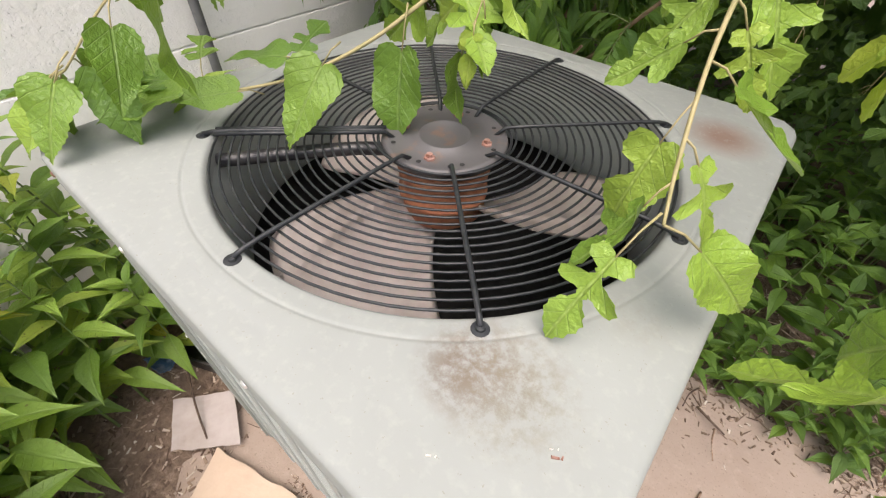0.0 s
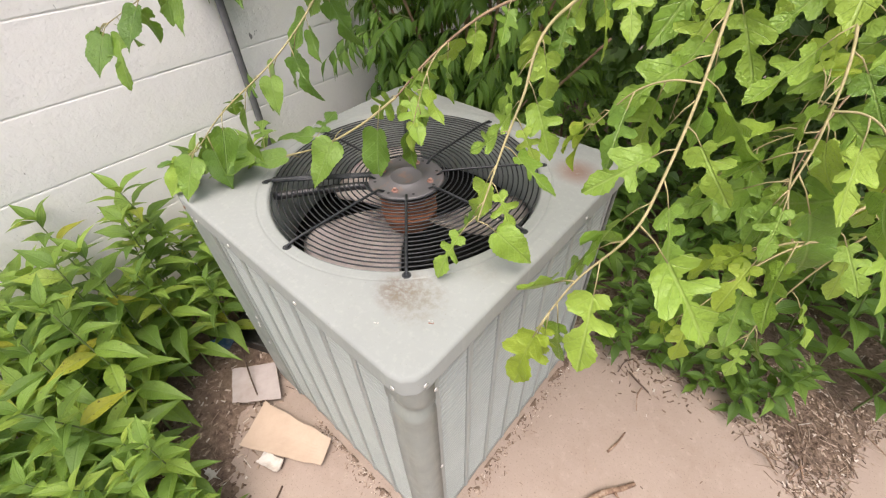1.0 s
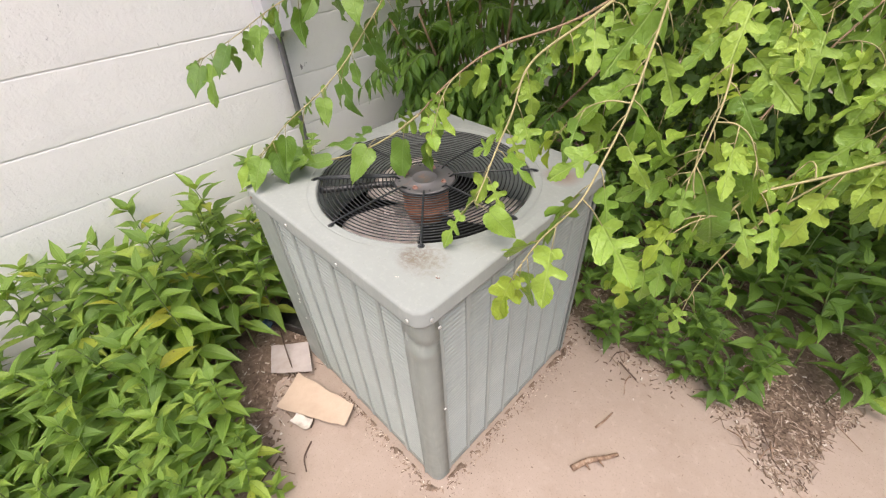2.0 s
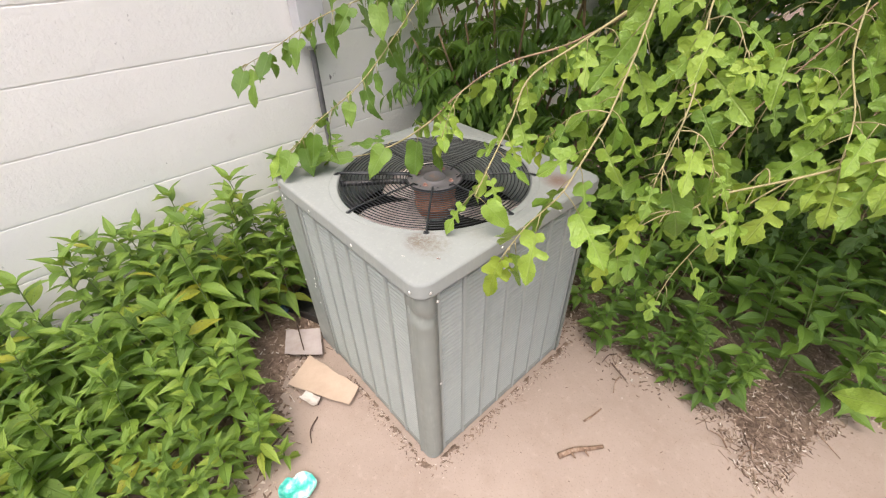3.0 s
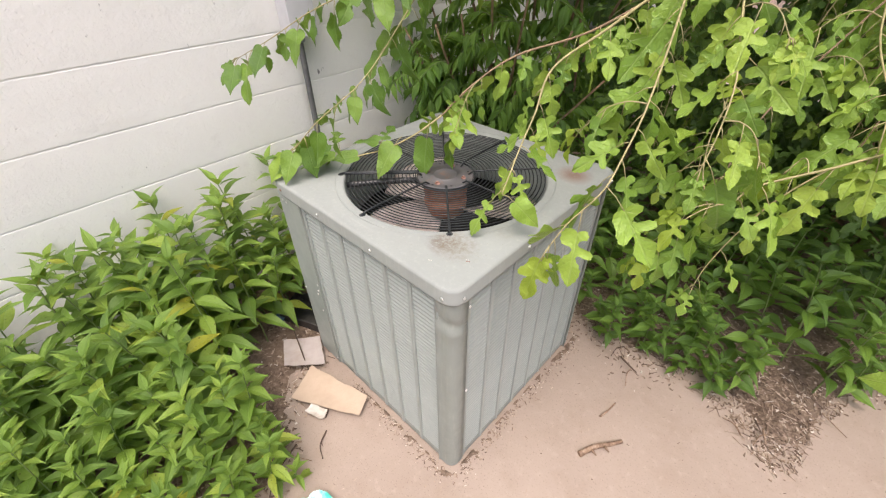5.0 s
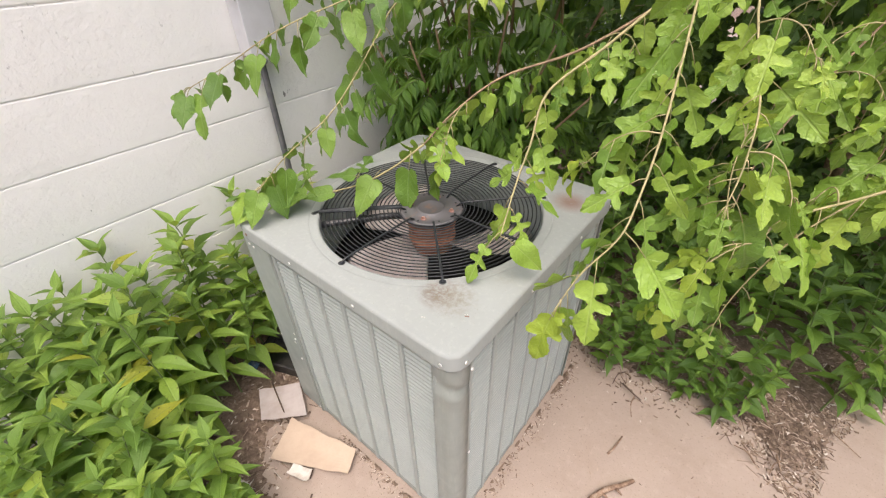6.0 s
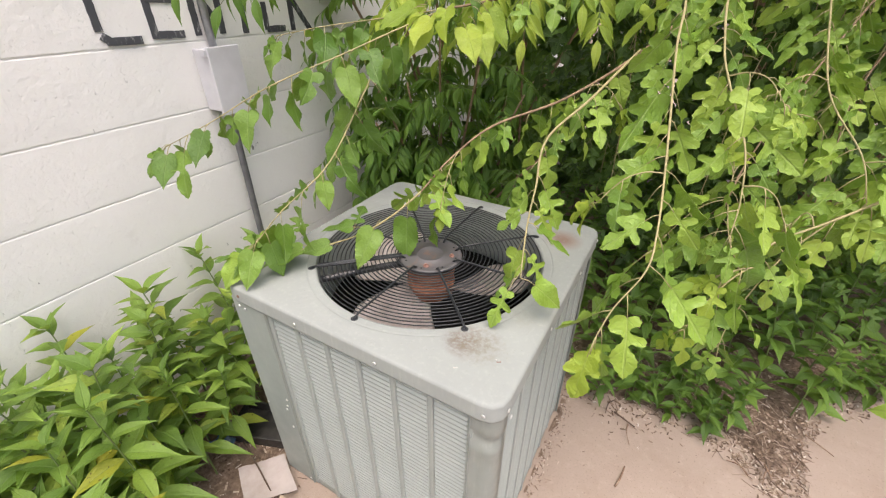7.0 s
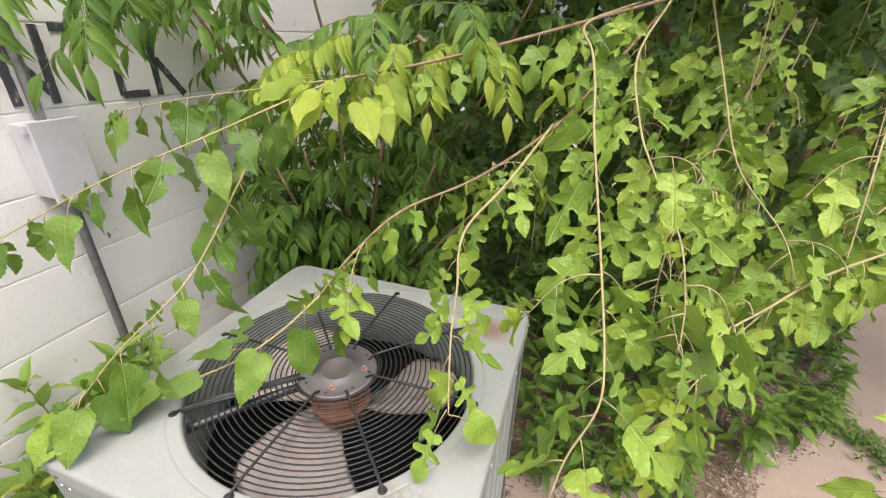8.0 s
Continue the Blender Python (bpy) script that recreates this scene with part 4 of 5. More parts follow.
# the branch over the fan
leafy_branch([(0.25, 1.35, 1.60), (0.10, 1.0, 1.42), (0.0, 0.83, 1.30), (-0.16, 0.73, 1.18), (-0.306, 0.6, 1.119), (-0.382, 0.497, 1.044), (-0.43, 0.42, 0.965)], 0.0048, 0.0022, 0.032, (0.075, 0.1), 0.3, tip=False, side_twigs=2)
leafy_branch([(-0.43, 0.42, 0.965), (-0.475, 0.345, 0.915), (-0.53, 0.27, 0.878), (-0.60, 0.20, 0.858), (-0.67, 0.15, 0.848)], 0.003, 0.0015, 0.2, (0.08, 0.1), 0.95, tip=False)
# two plain leaves over the fan, and leaves lying on the cover
put_leaf((-0.448, 0.387, 0.955), (0.10, -0.30, -0.95), 0.128, 5, 0.3, (0.3, -0.7, 0.6), age="grown")
put_leaf((-0.477, 0.30, 0.925), (-0.05, -0.75, -0.75), 0.112, 3, -0.2, (0.2, -0.6, 0.9), age="grown")
put_leaf((-0.52, 0.29, 0.885), (-0.75, -0.55, 0.05), 0.085, 3, 0.1, (0, -0.2, 1), age="grown")
put_leaf((-0.60, 0.20, 0.855), (-0.45, -0.75, -0.12), 0.11, 5, 0.2, (0.1, -0.2, 1), age="grown")
put_leaf((-0.65, 0.165, 0.85), (-0.95, -0.3, -0.08), 0.09, 1, -0.2, (0, 0, 1), age="grown")
put_leaf((-0.55, 0.27, 0.88), (-0.3, 0.8, 0.25), 0.08, 0, 0.2, (0, -0.3, 1), age="grown")
put_leaf((-0.67, 0.15, 0.85), (-0.7, 0.2, 0.15), 0.085, 3, 0.2, (0, -0.3, 1), age="grown")
for x, y, a, b, size, shape in ((-0.63, 0.185, -0.9, -0.6, 0.10, 6), (-0.66, 0.20, -0.6, 0.35, 0.095, 0), (-0.70, 0.14, -0.95, -0.1, 0.10, 3), (-0.69, 0.11, -0.5, -0.8, 0.09, 7), (-0.57, 0.235, -0.4, -0.9, 0.08, 5)):
    put_leaf((x, y, 0.852), (a, b, 0.06), size, shape, rng.uniform(-0.3, 0.3), (0.1, -0.3, 1), age="grown")
# the side twig that hangs over the fan
leafy_branch([(-0.01, 0.82, 1.30), (-0.07, 0.62, 1.21), (-0.126, 0.494, 1.138), (-0.115, 0.42, 1.05), (-0.105, 0.36, 0.995), (-0.085, 0.29, 0.945), (-0.07, 0.245, 0.92)], 0.0035, 0.0013, 0.030, (0.075, 0.095), 0.25, tip=False)
put_leaf((-0.075, 0.25, 0.925), (-0.2, -0.6, -0.75), 0.09, 4, 0.2, (0.2, -0.6, 0.7))
put_leaf((-0.07, 0.245, 0.92), (0.5, 0.2, -0.45), 0.09, 3, 0.2, (0.2, -0.5, 0.9))
# the upper branch with a bright cluster at its bend
leafy_branch([(0.65, 1.5, 1.72), (0.1, 1.12, 1.55), (-0.276, 0.92, 1.441), (-0.45, 0.80, 1.40), (-0.52, 0.70, 1.385)], 0.0055, 0.003, 0.05, (0.07, 0.1), 0.45)
for k in range(16):
    w = k * 2.4
    put_leaf((-0.50 + 0.07 * math.cos(w), 0.70 + 0.07 * math.sin(w), 1.385 + rng.uniform(-0.03, 0.03)), (math.cos(w) * 0.8, math.sin(w) * 0.8 - 0.3, rng.uniform(-1.1, -0.4)), rng.uniform(0.075, 0.12), rng.choice((3, 5, 6)), rng.uniform(-0.8, 0.8), (0.1, -0.8, 0.8), age="young")
leafy_branch([(-0.52, 0.70, 1.385), (-0.59, 0.54, 1.335), (-0.655, 0.41, 1.29), (-0.71, 0.30, 1.255), (-0.78, 0.235, 1.215), (-0.87, 0.165, 1.155), (-0.965, 0.095, 1.10)], 0.0024, 0.001, 0.032, (0.075, 0.1), 0.12, age="grown")
leafy_branch([(-0.56, 0.72, 1.38), (-0.70, 0.66, 1.36), (-0.84, 0.56, 1.34), (-0.93, 0.47, 1.32)], 0.0022, 0.0011, 0.032, (0.075, 0.1), 0.2, age="grown")
# the twig that falls to the corner of the cover
leafy_branch([(-0.52, 0.70, 1.385), (-0.66, 0.60, 1.27), (-0.66, 0.50, 1.19), (-0.63, 0.36, 1.10), (-0.61, 0.25, 1.045), (-0.655, 0.14, 0.97), (-0.69, 0.07, 0.90)], 0.0026, 0.0012, 0.034, (0.08, 0.105), 0.15, age="grown")
put_leaf((-0.69, 0.07, 0.905), (-0.25, -0.55, -0.7), 0.10, 5, 0.2, (0.3, -0.6, 0.6))
put_leaf((-0.68, 0.08, 0.92), (0.2, -0.6, -0.7), 0.095, 3, -0.3, (0.3, -0.6, 0.6))
# the branch from the side, its neighbours and the twig below it
leafy_branch([(1.05, 1.05, 1.30), (0.78, 0.80, 1.18), (0.559, 0.68, 1.085), (0.45, 0.60, 1.03), (0.361, 0.527, 0.988), (0.337, 0.443, 0.977), (0.305, 0.41, 0.975), (0.285, 0.395, 0.965)], 0.0034, 0.0012, 0.032, (0.08, 0.11), 0.15, side_twigs=2)
leafy_branch([(0.305, 0.41, 0.975), (0.275, 0.43, 1.02), (0.255, 0.47, 1.075), (0.25, 0.52, 1.12)], 0.0016, 0.001, 0.032, (0.08, 0.11), 0.2)
leafy_branch([(0.22, 1.15, 1.58), (0.15, 0.90, 1.45), (0.168, 0.72, 1.33), (0.20, 0.625, 1.262), (0.25, 0.519, 1.179), (0.268, 0.45, 1.10), (0.27, 0.41, 1.04)], 0.003, 0.0012, 0.032, (0.08, 0.11), 0.2, side_twigs=2)
leafy_branch([(0.34, 1.35, 1.62), (0.37, 1.06, 1.40), (0.409, 0.89, 1.231), (0.48, 0.735, 1.134), (0.505, 0.66, 1.06)], 0.003, 0.0012, 0.032, (0.08, 0.11), 0.2, side_twigs=2)
leafy_branch([(0.45, 0.60, 1.03), (0.40, 0.57, 0.95), (0.365, 0.53, 0.86), (0.346, 0.493, 0.785), (0.342, 0.47, 0.74)], 0.002, 0.001, 0.04, (0.06, 0.085), 0.3)
leafy_branch([(0.62, 1.5, 1.6), (0.47, 1.15, 1.42), (0.357, 0.931, 1.203), (0.30, 0.80, 1.07), (0.281, 0.723, 0.99), (0.28, 0.68, 0.92)], 0.0034, 0.0012, 0.032, (0.08, 0.11), 0.2, mat=BARK, side_twigs=2)
leafy_branch([(0.8, 1.7, 1.6), (0.62, 1.35, 1.40), (0.508, 1.102, 1.196), (0.50, 0.98, 1.05), (0.49, 0.90, 0.93)], 0.0034, 0.0012, 0.032, (0.08, 0.11), 0.2, mat=BARK, side_twigs=2)
leafy_branch([(1.15, 1.45, 1.45), (0.85, 1.05, 1.25), (0.68, 0.88, 1.13), (0.586, 0.828, 1.06), (0.53, 0.78, 0.97)], 0.003, 0.0012, 0.032, (0.08, 0.11), 0.2, side_twigs=2)
leafy_branch([(0.75, 1.15, 1.5), (0.66, 0.92, 1.33), (0.62, 0.80, 1.20), (0.60, 0.72, 1.06)], 0.003, 0.0012, 0.032, (0.08, 0.11), 0.2, side_twigs=2)
# a twig close to the path, at the edge of the view
leafy_branch([(1.35, 1.0, 1.1), (1.08, 0.78, 0.86), (0.90, 0.66, 0.70), (0.83, 0.63, 0.60)], 0.0022, 0.0011, 0.06, (0.045, 0.065), 0.45)
put_leaf((0.835, 0.64, 0.61), (-0.75, 0.1, -0.5), 0.10, 3, 0.2, (0.3, -0.8, 0.5))
put_leaf((0.80, 0.60, 0.83), (-0.9, -0.2, 0.15), 0.095, 3, 0.2, (0.2, -0.8, 0.5))
leafy_branch([(1.2, 0.85, 0.98), (0.95, 0.68, 0.87), (0.80, 0.60, 0.83)], 0.0022, 0.0012, 0.3, (0.06, 0.085), 0.9, tip=False)

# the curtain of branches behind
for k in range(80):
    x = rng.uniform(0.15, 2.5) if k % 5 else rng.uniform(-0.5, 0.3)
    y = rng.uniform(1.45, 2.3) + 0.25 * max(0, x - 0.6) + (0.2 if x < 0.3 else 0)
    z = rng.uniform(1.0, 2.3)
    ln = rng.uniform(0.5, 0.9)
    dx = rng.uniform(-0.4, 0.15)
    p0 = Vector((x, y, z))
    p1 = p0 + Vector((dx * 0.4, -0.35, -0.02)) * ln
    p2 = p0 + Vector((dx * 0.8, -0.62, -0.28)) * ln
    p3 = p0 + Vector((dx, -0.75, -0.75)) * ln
    # most get the shade-coloured leaf copy, those far right the bright one
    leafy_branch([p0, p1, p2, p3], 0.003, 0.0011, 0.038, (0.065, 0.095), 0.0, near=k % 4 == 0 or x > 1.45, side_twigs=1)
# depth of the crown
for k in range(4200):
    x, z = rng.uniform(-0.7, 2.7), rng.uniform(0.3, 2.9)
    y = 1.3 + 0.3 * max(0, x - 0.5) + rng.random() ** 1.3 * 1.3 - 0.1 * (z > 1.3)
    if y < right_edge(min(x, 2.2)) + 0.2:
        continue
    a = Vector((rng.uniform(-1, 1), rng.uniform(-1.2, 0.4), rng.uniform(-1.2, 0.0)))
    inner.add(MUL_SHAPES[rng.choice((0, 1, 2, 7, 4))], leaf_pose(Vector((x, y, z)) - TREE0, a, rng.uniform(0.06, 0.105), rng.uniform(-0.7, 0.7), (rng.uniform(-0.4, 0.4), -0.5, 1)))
# overhead leaves, mostly out of view, added to shade the foliage below
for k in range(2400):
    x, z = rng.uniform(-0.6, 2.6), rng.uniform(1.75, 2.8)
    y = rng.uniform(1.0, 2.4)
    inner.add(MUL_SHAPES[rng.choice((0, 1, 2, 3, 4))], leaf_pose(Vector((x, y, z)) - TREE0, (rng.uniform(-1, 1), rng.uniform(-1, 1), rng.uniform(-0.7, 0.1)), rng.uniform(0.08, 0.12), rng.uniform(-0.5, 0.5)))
for k in range(5):
    w = k * 1.3
    tube("trunk", [p - TREE0 for p in spline([(0.75 + 0.08 * math.cos(w), 2.3 + 0.08 * math.sin(w), -0.02), (0.75 + 0.3 * math.cos(w), 2.2 + 0.2 * math.sin(w), 0.8), (0.7 + 0.6 * math.cos(w), 2.0 + 0.4 * math.sin(w), 1.6), (0.5 + 0.8 * math.cos(w), 1.7 + 0.4 * math.sin(w), 2.2)])], [0.035 - 0.001 * i for i in range(19)], BARK, tree, 8)
tagged(part("inner_foliage", inner.mesh("inner_foliage", MULBERRY_SHADED), None, tree), kind="stuff")
tagged(part("outer_foliage", outer.mesh("outer_foliage", MULBERRY), None, tree), kind="stuff")
tagged(part("petiole_rest", petioles.mesh("petiole_rest", TWIG), None, tree), kind="stuff")


# ---- weeds ----
def weed(name, label, height, meshes, leaf=(0.09, 0.14), seed=0, whorl=0.03, lean=0.0):
    r = random.Random(seed)
    t = thing(name, label, "weed")
    top = Vector((lean * height, r.uniform(-0.1, 0.1) * height, height))
    pts = spline([(0, 0, -0.02), (top.x * 0.3, top.y * 0.3, height * 0.5), top], 5)
    tube("stem", pts, [0.0032 - 0.0018 * i / (len(pts) - 1) for i in range(len(pts))], STEM, t, 5)
    z, w = height * 0.22, r.uniform(0, 6)
    while z < height:
        f = z / height
        p = pts[min(len(pts) - 1, int(f * (len(pts) - 1) + 0.5))].copy()
        p.z = z
        up = 0.15 + 0.9 * f ** 3 + r.uniform(-0.25, 0.2)
        size = r.uniform(*leaf) * (1.0 - 0.45 * max(0, f - 0.6) / 0.4)
        a = Vector((math.cos(w), math.sin(w), up))
        part("leaf", r.choice(meshes), None, t, m=leaf_pose(p, a, size, r.uniform(-0.4, 0.4)))
        w += 2.4 + r.uniform(-0.3, 0.3)
        z += whorl * r.uniform(0.7, 1.2) * (1.2 - 0.6 * f)
    for k in range(3):
        part("leaf", r.choice(meshes), None, t, m=leaf_pose(top, (math.cos(w + 2.1 * k) * 0.6, math.sin(w + 2.1 * k) * 0.6, 0.9), leaf[0] * r.uniform(0.55, 0.8), 0))
    return t


def plant_out(protos, spots, group):
    """Sets a copy of one of the plants at each spot (x, y, z, turn, scale); the first spots take the plants themselves."""
    for k, (x, y, z, turn, s) in enumerate(spots):
        p = protos[k % len(protos)]
        m = pose(x, y, z, rng.uniform(-6, 6), rng.uniform(-6, 6), turn) @ Matrix.Diagonal((s, s, s, 1))
        p["group"] = group
        if k < len(protos):
            p.matrix_basis = m
        else:
            c = copy_thing(p, m)
            c.scale = (s, s, s)
            c.location = (x, y, z)


LEFT_LABEL = "upright green weed with lance-shaped leaves beside the wall"
left_protos = [weed("weed_plant", LEFT_LABEL, h, WEED_MESHES, (0.10, 0.15), 20 + i, 0.026, 0.08) for i, h in enumerate((0.5, 0.46, 0.54, 0.42, 0.5, 0.36))]
spots = []
for k in range(2200):
    x, y = rng.uniform(-1.19, -0.2), rng.uniform(-1.5, 0.62)
    d = left_edge(y) - x
    if d < (0.0 if y < -0.32 else 0.06) or (y > -0.34 and x > -0.86) or (y > -0.12 and x > -0.95):
        continue
    if any((x - a[0]) ** 2 + (y - a[1]) ** 2 < 0.072 ** 2 for a in spots):
        continue
    h = 0.24 + 0.36 * min(1, d / 0.75) + 0.14 * min(1, max(0, (y + 0.65) / 0.4))
    spots.append((x, y, left_height(x, y), rng.uniform(0, 360), min(1.22, h / 0.5) * rng.uniform(0.86, 1.02)))
plant_out(left_protos, spots[:180], "weeds beside the wall")
small = weed("weed_plant", "small low weed at the edge of the slab", 0.1, WEED_MESHES, (0.06, 0.085), 41, 0.02)
plant_out([small], [(-0.335, -0.36, 0.0, 20, 1.0), (-0.40, -0.40, 0, 130, 1.1), (-0.46, -0.47, 0, 250, 1.2)], "weeds beside the wall")

UNDER_LABEL = "low dark green weed with broad pointed leaves under the mulberry"
under_protos = [weed("understorey_weed", UNDER_LABEL, h, UNDER_MESHES, (0.085, 0.125), 60 + i, 0.024, 0.1) for i, h in enumerate((0.34, 0.3, 0.4, 0.26, 0.36))]
spots = []
for k in range(900):
    x, y = rng.uniform(-0.9, 1.9), 0.8 + 1.4 * rng.random() ** 1.4
    d = y - right_edge(x)
    if d < 0.03 or (x > 0.8 and d < 0.45 and rng.random() < 0.6) or (0.58 < x < 0.95 and d < 0.36 - 0.2 * abs(x - 0.76)):
        continue
    if any((x - a[0]) ** 2 + (y - a[1]) ** 2 < 0.1 ** 2 for a in spots):
        continue
    h = 0.2 + 0.5 * min(0.7, d)
    spots.append((x, y, right_height(x, y), rng.uniform(0, 360), min(1.2, h / 0.34 * rng.uniform(0.8, 1.1))))
edge_spots = []
for k in range(26):
    x = 0.06 + 0.055 * k if k < 10 else 0.88 + 0.04 * (k - 10)
    y = right_edge(x) + rng.uniform(0.05, 0.16)
    edge_spots.append((x, y, right_height(x, y), rng.uniform(0, 360), rng.uniform(0.55, 0.85)))
spots = spots[:125] + edge_spots
plant_out(under_protos, spots, "weeds under the mulberry")


# ---- shrubs with feathery compound leaves behind the unit ----
NARROW = Matrix.Diagonal((0.72, 1, 1, 1))


def compound_leaf(heap, stalks, p, along, length, leaflet, pairs, up=(0, 0, 1), sag=0.5):
    a = Vector(along).normalized()
    pts = [Vector(p) + a * (length * t) + Vector((0, 0, -sag * length * t * t)) for t in (0, 0.25, 0.5, 0.75, 1.0)]
    stalks.add(pts, [0.0022, 0.002, 0.0016, 0.0013, 0.0008])
    pts = spline(pts, 4)
    side = a.cross(Vector((0, 0, 1))).normalized()
    for k in range(pairs):
        t = 0.2 + 0.8 * k / pairs
        i = t * (len(pts) - 1)
        q = pts[int(i)]
        d = (pts[min(len(pts) - 1, int(i) + 1)] - pts[max(0, int(i) - 1)]).normalized()
        for s in (-1, 1):
            heap.add(LANCE_SHAPES[rng.randrange(4)], leaf_pose(q, side * s * 0.8 + d * 0.55 + Vector((0, 0, -0.45)), leaflet * rng.uniform(0.8, 1.15), rng.uniform(-0.4, 0.4), up) @ NARROW)
    heap.add(LANCE_SHAPES[0], leaf_pose(pts[-1], d + Vector((0, 0, -0.3)), leaflet, 0, up))


def compound_shrub(name, label, base, tops, count, leaflet, length, seed):
    t = thing(name, label, "shrub", pose(*base))
    heap, stalks = LeafHeap(), TubeHeap()
    b = Vector(base)
    for top in tops:
        pts = spline([(0, 0, -0.02), (Vector(top) - b) * 0.5 + Vector((0.03, 0.05, 0.08)), Vector(top) - b], 6)
        tube("stem", pts, [0.010 - 0.006 * i / (len(pts) - 1) for i in range(len(pts))], BARK, t, 6)
        for k in range(count):
            f = rng.uniform(0.25, 1.0)
            p = pts[int(f * (len(pts) - 1))]
            w = rng.uniform(0, 6.28)
            compound_leaf(heap, stalks, p, (math.cos(w), math.sin(w) - 0.35, rng.uniform(0.0, 0.6)), length * rng.uniform(0.7, 1.1), leaflet, 8, (rng.uniform(-0.5, 0.5), -0.4, 1))
    tagged(part("foliage", heap.mesh("foliage", COMPOUND), None, t), kind="stuff")
    tagged(part("leaf_stalk_rest", stalks.mesh("leaf_stalk_rest", STEM), None, t), kind="stuff")
    return t


compound_shrub("corner_shrub", "dense shrub with feathery dark green leaves against the wall", (-0.95, 1.15, 0.0), [(-1.0, 0.95, 0.95), (-0.85, 0.98, 1.12), (-0.72, 1.02, 1.0), (-0.6, 1.05, 0.85), (-1.1, 1.05, 1.15), (-0.5, 1.1, 0.7), (-0.97, 0.84, 0.98), (-0.86, 0.84, 1.10), (-1.06, 0.86, 1.06), (-0.55, 1.0, 1.2), (-0.4, 1.08, 1.1), (-0.7, 0.98, 1.3), (-0.25, 1.1, 0.95)], 17, 0.085, 0.22, 3)
compound_shrub("tree_of_heaven", "tall sapling with long drooping compound leaves by the wall", (-1.0, 1.6, 0.0), [(-1.0, 0.95, 1.70), (-0.8, 1.02, 1.7), (-0.55, 1.0, 1.66), (-0.3, 1.1, 1.70), (-1.14, 0.78, 1.72), (-0.95, 0.85, 1.66), (-0.05, 1.25, 1.8)], 13, 0.095, 0.38, 4)

def hanging_fronds(base, label, starts, leaflet, length, mat, stem):
    t = thing("hanging_fronds", label, "shrub", pose(*base))
    b = Vector(base)
    heap, stalks = LeafHeap(), TubeHeap()
    for s in starts:
        compound_leaf(heap, stalks, Vector(s) - b, (rng.uniform(-0.5, 0.5), rng.uniform(-0.9, -0.2), rng.uniform(-0.1, 0.25)), length * rng.uniform(0.8, 1.15), leaflet, 10, (0.2, -0.8, 0.7), 0.75)
    tube("stem", [Vector(p) - b for p in spline([base, *stem])], 0.006, BARK, t, 6)
    tagged(part("foliage", heap.mesh("foliage", mat), None, t), kind="stuff")
    tagged(part("leaf_stalk_rest", stalks.mesh("leaf_stalk_rest", STEM), None, t), kind="stuff")


hanging_fronds((-0.6, 1.7, 0.0), "bright yellow-green fronds hanging from a sapling over the unit", [(-0.66 + 0.05 * k, 0.86 + 0.022 * k + 0.04 * (k % 2), 1.44 + 0.02 * (k % 3)) for k in range(10)], 0.082, 0.24, YOUNG, [(-0.5, 1.3, 1.2), (-0.45, 1.05, 1.46), (-0.4, 0.98, 1.47)])
hanging_fronds((-1.15, 1.9, 0.0), "dark green fronds hanging down over the painted letters", [(-1.22 + 0.07 * (k % 4), 0.62 + 0.05 * k, 1.61 + 0.03 * (k % 3)) for k in range(13)], 0.095, 0.25, COMPOUND, [(-1.18, 1.5, 1.2), (-1.15, 1.1, 1.62), (-1.16, 0.6, 1.66)])

# a far hedge closing the back
hedge = thing("hedge", "deep dark green thicket behind the mulberry", "hedge", pose(0.8, 3.0, 0), kind="stuff")
hh = LeafHeap()
for k in range(9000):
    x, z = rng.uniform(-1.3, 4.8), rng.random() ** 0.9 * 3.6
    y = 2.5 + 0.55 * max(0, x - 1.2) + rng.random() * 1.0
    hh.add(MUL_SHAPES[3], leaf_pose((x - 0.8, y - 3.0, z), (rng.uniform(-1, 1), rng.uniform(-1, 0.2), rng.uniform(-1.1, 0.1)), rng.uniform(0.13, 0.2), rng.uniform(-0.7, 0.7), (0, -0.5, 1)))
part("hedge_foliage", hh.mesh("hedge_foliage", UNDER), None, hedge)["kind"] = "stuff"

# a strip of creeping weeds on the slab
strip = thing("ground_creeper", "strip of small creeping green weeds on the concrete", "weed", pose(1.3, 1.75, 0), kind="stuff")
hs = LeafHeap()
for k in range(1100):
    t = rng.random()
    x, y = 1.05 + 0.55 * t + rng.gauss(0, 0.05), 1.9 - 0.75 * t + rng.gauss(0, 0.05)
    hs.add(LANCE_SHAPES[1], leaf_pose((x - 1.3, y - 1.75, rng.uniform(0.005, 0.05)), (rng.uniform(-1, 1), rng.uniform(-1, 1), rng.uniform(-0.1, 0.7)), rng.uniform(0.02, 0.035), 0))
part("creeper_foliage", hs.mesh("creeper_foliage", UNDER), None, strip)["kind"] = "stuff"


# ---- litter and rubbish on the ground ----
class Chips:
    def __init__(self):
        self.v, self.f = [], []

    def add(self, x, y, z, length, width, thick, turn, tilt=0.0):
        m = pose(x, y, z, tilt, rng.uniform(-15, 15), turn)
        k = len(self.v)
        for sx, sy, sz in ((-1, -1, 0), (1, -0.6, 0), (1, 0.6, 0), (-1, 1, 0), (-0.9, -0.7, 1), (0.9, -0.4, 1), (0.9, 0.4, 1), (-0.9, 0.7, 1)):
            self.v.append(tuple(m @ Vector((sx * length / 2, sy * width / 2 * rng.uniform(0.7, 1.2), sz * thick))))
        self.f += [tuple(k + i for i in q) for q in ((0, 3, 2, 1), (4, 5, 6, 7), (0, 1, 5, 4), (1, 2, 6, 5), (2, 3, 7, 6), (3, 0, 4, 7))]


